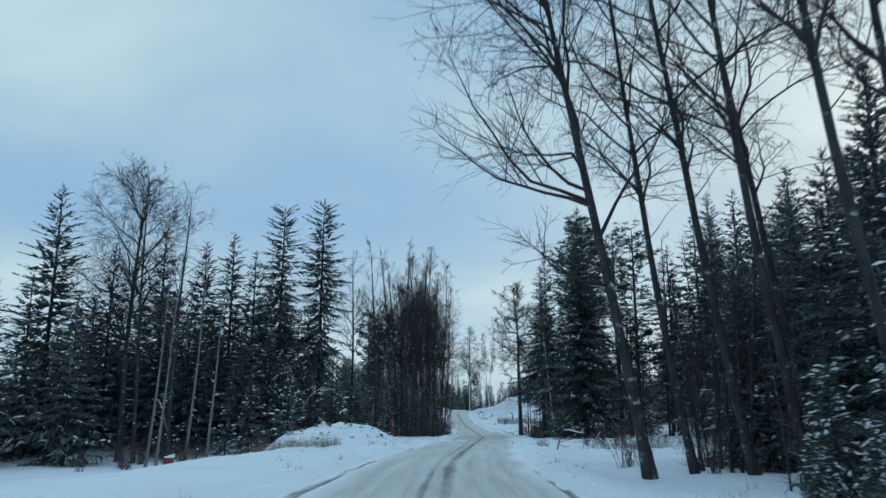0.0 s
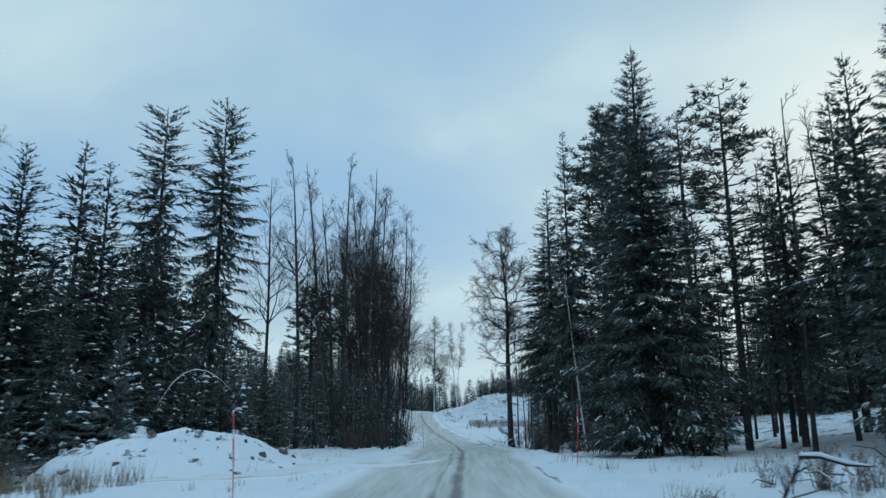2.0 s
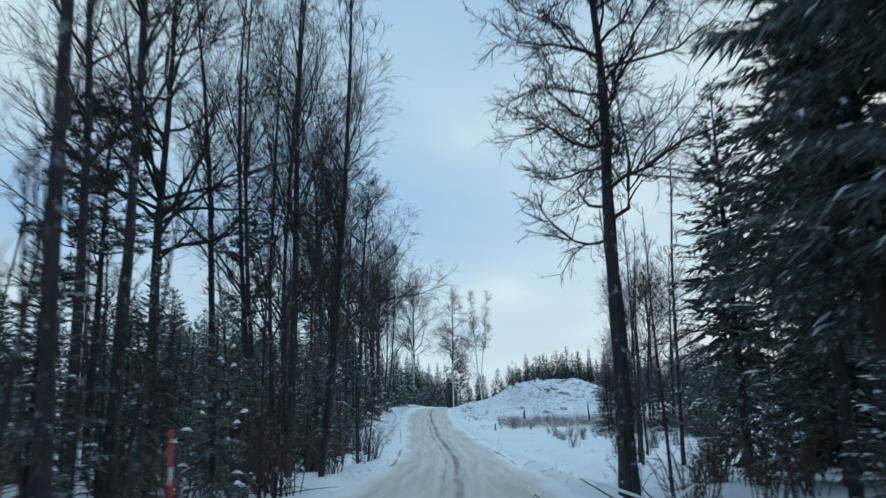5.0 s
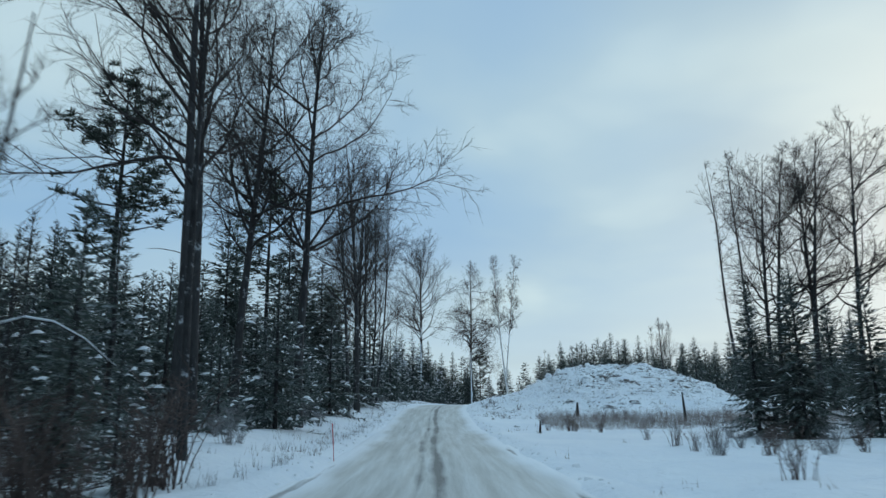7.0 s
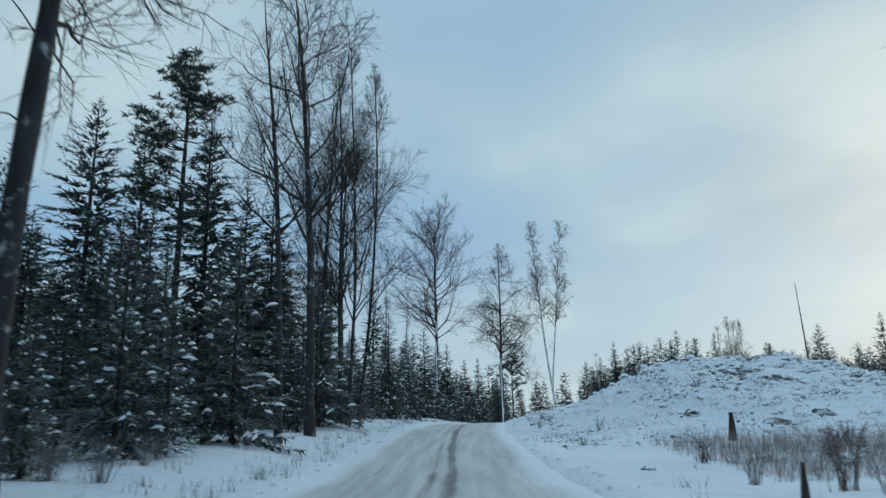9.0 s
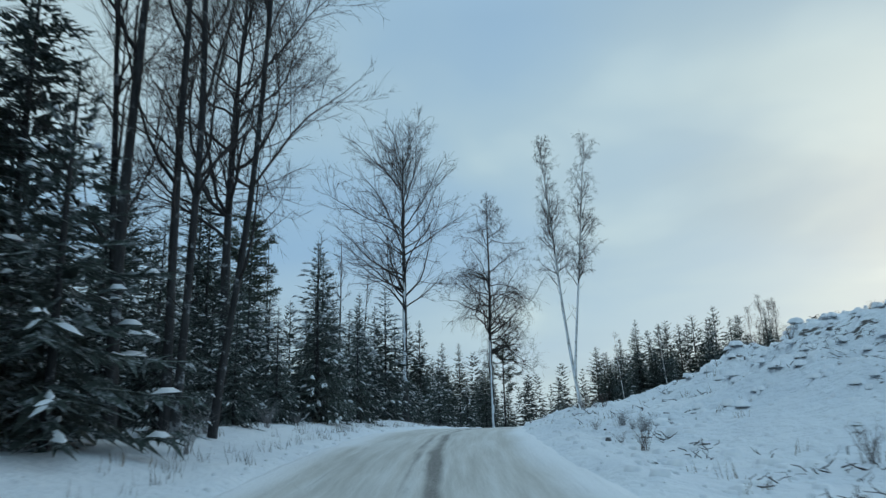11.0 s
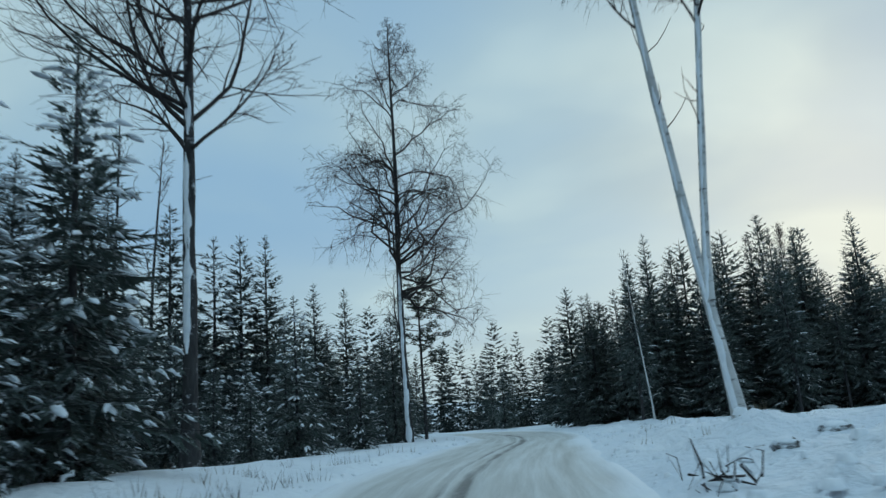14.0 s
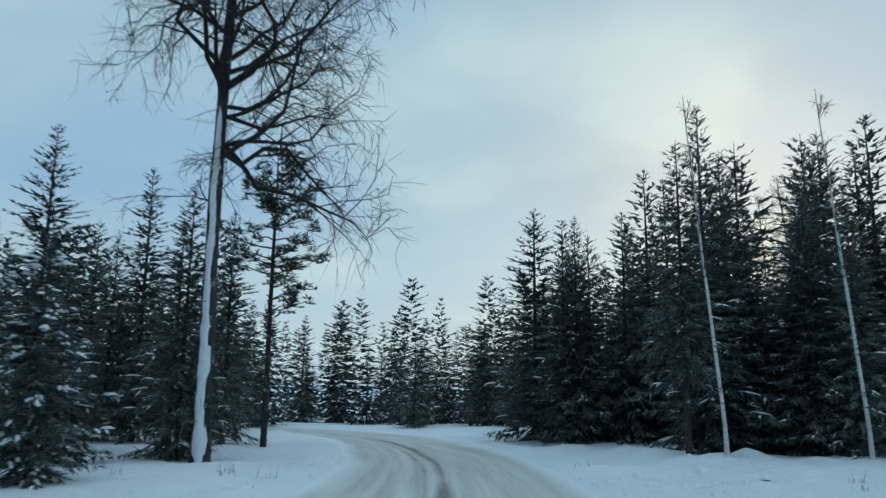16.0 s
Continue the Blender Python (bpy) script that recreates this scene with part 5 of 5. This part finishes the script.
# ================= dead grass =================
def grass(name, label, n, spots, h0, h1, seed, mat=None, w=0.007):
    """Tufts of thin dead stalks, joined."""
    g = np.random.RandomState(seed)
    p = Pieces()
    R, T, W = [], [], []
    for _ in range(n):
        x, y = spots(g)
        z = ground_z(x, y)
        k = g.randint(5, 12)
        b = np.array([[x, y, z - 0.03]]) + g.normal(0, 0.10, (k, 3)) * np.array([[1, 1, 0]])
        d = np.column_stack([g.normal(0, 0.22, k), g.normal(0, 0.22, k), np.ones(k)]) * g.uniform(h0, h1, k)[:, None]
        R.append(b), T.append(b + d), W.append(np.full(k, w))
    R, T, W = np.concatenate(R), np.concatenate(T), np.concatenate(W)
    p.blades(R, T, W, g.normal(0, 1, R.shape))
    tagged(new(name, p.mesh(name, mat or M_STRAW, False)), label, "grass", kind="stuff")


def along_verge(g):
    y = g.uniform(5, 205)
    return float(way_x(y)) + g.choice([-1, 1]) * g.uniform(3.2, 7.5), y


grass("verge_grass", "thin dead grass stalks poking through roadside snow", 230, along_verge, 0.08, 0.32, 71)
grass("ditch_stalks", "rimed stalks along the snowy road edge", 280, lambda g: (lambda y: (float(way_x(y)) - 3.0 - abs(g.normal(0, 1.1)), y))(g.uniform(100, 190)), 0.08, 0.35, 76, M_RIME)
grass("mound_grass", "tall dead grass at the foot of a snow mound", 150, lambda g: (g.uniform(-11.5, -5.8), g.uniform(38.5, 43.5)), 0.3, 0.75, 72)
grass("heap_grass", "dead grass and stalks on the snowy spoil heap", 120, lambda g: (g.uniform(5.5, 28), g.uniform(140, 176)), 0.1, 0.4, 73)
grass("glade_grass", "dead grass in the open snow", 50, lambda g: (g.uniform(3.5, 14), g.uniform(24, 50)), 0.15, 0.5, 74)
grass("glade_brush", "rough rimed stalks and dead brush in the open snow", 320, lambda g: (lambda x: (x, 31.5 + 0.75 * (x - 5) + g.normal(0, 1.3)))(g.uniform(6.5, 20)), 0.15, 0.5, 77, M_RIME)
grass("ditch_grass", "dead reed and grass below the spoil heap", 2600, lambda g: (g.uniform(9.5, 28), g.uniform(128, 139)), 0.3, 0.85, 75, M_REED, 0.0035)


# ================= stones on the spoil heap =================
def lump(seed, r, flat=0.7):
    g = np.random.RandomState(seed)
    bm = bmesh.new()
    bmesh.ops.create_icosphere(bm, subdivisions=2, radius=r)
    for v in bm.verts:
        d = v.co.normalized()
        k = 1 + 0.45 * noise.noise(d * 1.7 + Vector((seed * 3.1, 0, 0))) + 0.14 * noise.noise(d * 4.0 + Vector((0, seed * 1.7, 0)))
        v.co = Vector((d.x * k, d.y * k * 0.8, max(-0.5, d.z * k * flat))) * r
    me = bpy.data.meshes.new("lump")
    bm.to_mesh(me)
    bm.free()
    return me


def snow_cap(seed, r):
    """The upper part of a lump's outline, a little larger, as a pillow of snow."""
    bm = bmesh.new()
    bmesh.ops.create_icosphere(bm, subdivisions=2, radius=1)
    for v in bm.verts:
        d = v.co.normalized()
        k = 1 + 0.30 * noise.noise(d * 1.7 + Vector((seed * 3.1, 0, 0)))
        v.co = Vector((d.x * k * 0.84, d.y * k * 0.68, 0.26 + max(d.z, 0.0) * 0.50 * k)) * r
    me = bpy.data.meshes.new("snow_cap")
    bm.to_mesh(me)
    bm.free()
    for p in me.polygons:
        p.use_smooth = True
    me.materials.append(M_LIE)
    return me


STONES = []
for i in range(5):
    me = lump(400 + i, 0.5)
    me.materials.append(M_STONE)
    STONES.append((me, snow_cap(400 + i, 0.5)))


def boulder(x, y, size, k, turn, capped=True):
    ob = thing("boulder", "dark boulder under a rounded cap of snow" if capped else "dark bare boulder half buried in snow", "boulder", "boulders by the road")
    rock = hang(ob, "rock", STONES[k % 5][0])
    if capped:
        hang(rock, "snow_cap", STONES[k % 5][1], "rounded cap of snow")
    ob.matrix_basis = Matrix.LocRotScale((x, y, ground_z(x, y) - 0.10 * size), Euler((0, 0, turn)), (size, size, size * 0.8))


g7 = np.random.RandomState(77)
for x, y, s, c in ((15.0, 142.2, 1.1, False), (17.1, 143.0, 0.95, False), (7.2, 152.4, 0.22, True), (6.5, 148.4, 0.3, True), (9.7, 177.4, 0.45, True), (11.0, 178.2, 0.5, True), (9.05, 177.4, 0.35, True), (7.9, 175.7, 0.26, True), (8.2, 176.2, 0.34, True), (7.54, 164.7, 0.14, True), (6.65, 165.2, 0.12, True), (0.0, 143.3, 0.24, True), (-0.3, 142.6, 0.2, False), (7.7, 130.7, 0.4, True), (11.0, 141.0, 0.5, True), (27.0, 157.0, 1.7, True), (15.2, 148.5, 0.9, True), (22.2, 149.0, 1.1, True), (24.0, 151.0, 1.3, True), (13.0, 146.0, 0.9, True), (8.2, 154.0, 0.9, True), (9.6, 158.0, 0.6, True), (26.0, 205.5, 1.7, True), (29.0, 205.0, 1.3, True), (20.5, 188.0, 1.2, True)):
    boulder(x, y, s, g7.randint(5), g7.uniform(0, 6.28), c)
for _ in range(8):
    boulder(g7.uniform(9, 27), g7.uniform(144, 166), g7.uniform(0.12, 0.25), g7.randint(5), g7.uniform(0, 6.28), True)


def lumps(name, label, category, mat, seed, n, spot, small, large, flat=1.0):
    """Many small uneven lumps half sunk in the snow, joined; spot gives a place or None."""
    g = np.random.RandomState(seed)
    p = Pieces()
    ring = np.arange(6)
    nxt = (ring + 1) % 6
    tri = np.concatenate([np.column_stack([ring * 0, 1 + ring, 1 + nxt]), np.column_stack([1 + ring, 7 + ring, 7 + nxt]), np.column_stack([1 + ring, 7 + nxt, 1 + nxt])])
    for _ in range(n):
        at = spot(g)
        if at is None:
            continue
        x, y = at
        s = small + (large - small) * g.rand() ** 2
        a = np.arange(6) * 1.047 + g.uniform(0, 1.0) + g.normal(0, 0.2, 6)
        q, up = s * g.uniform(0.6, 1.3, 6), s * g.uniform(0.4, 1.0) * flat
        v = np.concatenate([[[g.normal(0, 0.2) * s, g.normal(0, 0.2) * s, up]], np.column_stack([np.cos(a) * q * 0.66, np.sin(a) * q * 0.66, up * g.uniform(0.55, 0.95, 6)]), np.column_stack([np.cos(a) * q, np.sin(a) * q, np.full(6, -0.06)])])
        p.add(v + np.array([[x, y, ground_z(x, y)]]), f3=tri)
    tagged(new(name, p.mesh(name, mat, mat is M_LIE)), label, category, kind="stuff")


def on_heap(g, patchy=0.02):
    x, y = g.uniform(6.5, 29), g.uniform(139, 174)
    if g.rand() > min(1.0, 0.30 + 0.35 * float(heap(np.array([x]), np.array([y]))[0])) or fbm(x, y, 0.35, 3, 55) < patchy:
        return None
    return x, y


def at_verge(g):
    y = g.uniform(4, 206)
    return float(way_x(y)) + g.choice([-1, 1]) * (2.65 + abs(g.normal(0, 0.35))), y


def on_bank(g):
    y = g.uniform(140, 204)
    return float(way_x(y)) + 3.0 + abs(g.normal(0, 2.0)), y


lumps("clods", "strewn stones and frozen clods showing through snow", "stones", M_STONE, 79, 1500, on_heap, 0.03, 0.11)
lumps("mound_clods", "frozen clods and dirt on a mound of ploughed snow", "stones", M_STONE, 80, 60, lambda g: (-7.6 + g.normal(0, 2.4), 47.5 + g.normal(0, 1.6)), 0.05, 0.2)
lumps("heap_snow", "lumpy crusted snow over a spoil heap", "snow", M_LIE, 81, 6000, lambda g: on_heap(g, -0.25), 0.07, 0.27, 0.55)
lumps("verge_snow", "small lumps of ploughed snow along the road", "snow", M_LIE, 82, 700, at_verge, 0.03, 0.11, 0.7)
lumps("bank_snow", "lumps of ploughed snow on the roadside bank", "snow", M_LIE, 83, 420, on_bank, 0.04, 0.16, 0.6)


# ================= fallen wood =================
def brush_pile(x, y, rx, ry, n, seed, hh=0.7, size=1.0):
    g = np.random.RandomState(seed)
    p, s = Pieces(), Pieces()
    for _ in range(n):
        a = g.uniform(0, 6.28)
        l = g.uniform(0.4, 1.4) * size
        b = np.array([x + g.normal(0, rx), y + g.normal(0, ry), 0])
        b[2] = ground_z(b[0], b[1]) + g.uniform(0.0, hh)
        e = b + np.array([math.cos(a) * l, math.sin(a) * l, g.uniform(-0.15, 0.55)])
        m = (b + e) / 2 + g.normal(0, 0.12, 3)
        r = g.uniform(0.007, 0.018)
        p.tube([b, m, e], [r, r * 0.8, r * 0.4], 5)
        if g.rand() < 0.6:
            s.pads(np.array([b + [0, 0, r]]), np.array([e + [0, 0, r * 0.5]]), np.array([r * 1.6]), np.array([0.04]))
    ob = thing("brush_pile", "pile of snow-dusted cut branches on the snow", "brush pile", kind="stuff")
    hang(ob, "sticks", tagged_mesh(p.mesh("sticks", M_TWIG)))
    hang(ob, "snow", tagged_mesh(s.mesh("stick_snow", M_LIE)))


def tagged_mesh(me):
    return me


brush_pile(7.8, 37.8, 0.8, 0.4, 12, 81, 0.35, 0.7)
brush_pile(11.8, 40.4, 1.4, 0.5, 14, 82, 0.25, 0.7)
brush_pile(8.0, 175.9, 0.22, 0.2, 16, 85, 0.25, 0.35)
brush_pile(8.4, 169.4, 0.4, 0.2, 5, 86, 0.12, 0.4)
brush_pile(6.4, 71.5, 0.8, 0.6, 16, 83, 0.3)
brush_pile(12.8, 176.0, 0.7, 0.5, 14, 84, 0.3)


def dead_stem(x, y, h, lean, r=0.05):
    ob = thing("dead_stem", "thin bare dead stem standing on the spoil heap", "dead tree")
    p = Pieces()
    p.tube([[0, 0, -0.2], [lean * 0.4 * h, 0, h * 0.4], [lean * h, 0.05, h]], [r, r * 0.75, r * 0.35], 6)
    hang(ob, "stem", p.mesh("dead_stem", M_TWIG))
    ob.matrix_basis = pose(x, y, ground_z(x, y))


dead_stem(23.6, 158.6, 5.2, -0.03)
dead_stem(18.1, 134.6, 1.7, -0.05, 0.11)
dead_stem(12.4, 139.2, 0.9, 0.05, 0.16)
dead_stem(8.2, 123.6, 0.55, 0.1, 0.07)


def bent_sapling(x, y, h, reach, turn):
    """A young birch bowed over by snow, with the snow along its back."""
    ob = thing("bent_sapling", "sapling bowed into an arch by snow", "bare tree")
    p, s = Pieces(), Pieces()
    t = np.linspace(0, 1, 10)
    pts = np.column_stack([reach * t ** 1.4, 0.1 * np.sin(t * 5), h * np.sin(t * 2.3)])
    p.tube(pts, 0.024 * (1 - t) + 0.007, 5)
    s.tube(pts + np.array([[0, 0, 0.020]]), 0.020 * np.sin(t * 3.14) + 0.004, 5)
    hang(ob, "stem", p.mesh("bent_stem", M_TWIG))
    hang(ob, "snow", s.mesh("bent_snow", M_LIE), "ridge of snow along the stem")
    ob.matrix_basis = pose(x, y, ground_z(x, y), 0, 0, turn)


bent_sapling(-12.2, 60.5, 4.8, 4.4, 5)
bent_sapling(-20.0, 56.0, 4.6, 3.6, 150)
bent_sapling(-3.0, 98.5, 2.6, 2.8, 20)


def broken_branch(x, y, turn):
    """A snapped stem standing in the snow, its upper part bent over and snow-covered."""
    ob = thing("broken_branch", "snapped dead branch bent over and covered with snow", "branch")
    p, s = Pieces(), Pieces()
    p.tube([[0, 0, -0.1], [0.1, 0.02, 0.3], [0.27, 0.0, 0.62], [0.36, 0.0, 0.82]], [0.030, 0.028, 0.026, 0.022], 7)
    p.tube([[0.33, 0, 0.80], [0.6, 0.05, 0.80], [0.95, 0.1, 0.70], [1.3, 0.12, 0.68]], [0.024, 0.022, 0.017, 0.010], 6)
    p.tube([[0.12, 0.0, 0.30], [0.45, 0.05, 0.38], [0.85, -0.05, 0.52]], [0.014, 0.011, 0.006], 5)
    p.tube([[0.10, 0.0, 0.25], [0.30, -0.2, 0.12], [0.55, -0.3, 0.16]], [0.012, 0.010, 0.005], 5)
    s.slab(np.array([[0.34, 0, 0.83], [0.6, 0.05, 0.815], [0.95, 0.1, 0.715], [1.25, 0.12, 0.69]]), np.array([0, 1.0, 0]), np.array([0.03, 0.045, 0.04, 0.015]), np.array([0.03, 0.05, 0.045, 0.015]))
    hang(ob, "stem", p.mesh("broken_stem", M_TWIG))
    hang(ob, "snow", s.mesh("broken_snow", M_LIE), "ridge of snow on the bent part")
    ob.matrix_basis = pose(x, y, ground_z(x, y), 0, 0, turn)


broken_branch(4.9, 33.6, -5)


def heap_litter():
    """Roots, chips and tangles of broken twigs sticking out of the heap's crust."""
    g = np.random.RandomState(91)
    p = Pieces()
    for i in range(1900):
        x, y = g.uniform(6.5, 28), g.uniform(139, 175)
        if g.rand() > min(1.0, 0.40 + 0.3 * float(heap(np.array([x]), np.array([y]))[0])) or fbm(x, y, 0.3, 3, 57) < -0.02:
            continue
        z, a0 = ground_z(x, y), g.uniform(0, 6.28)
        for _ in range(g.randint(3, 10)):
            b = np.array([x + g.normal(0, 0.16), y + g.normal(0, 0.16), z + g.uniform(-0.03, 0.07)])
            a, l = a0 + g.normal(0, 1.6), g.uniform(0.08, 0.28)
            e = b + np.array([math.cos(a) * l, math.sin(a) * l, g.uniform(-0.03, 0.16)])
            p.tube([b, (b + e) / 2 + g.normal(0, 0.03, 3), e], np.array([1.0, 0.8, 0.4]) * g.uniform(0.004, 0.013), 4)
    tagged(new("heap_litter", p.mesh("heap_litter", M_TWIG)), "tangles of broken twigs and roots showing through crusted snow", "twigs", kind="stuff")


heap_litter()
for x, y, h in ((12.4, 176.5, 0.8),):
    put("young", x, y, h)
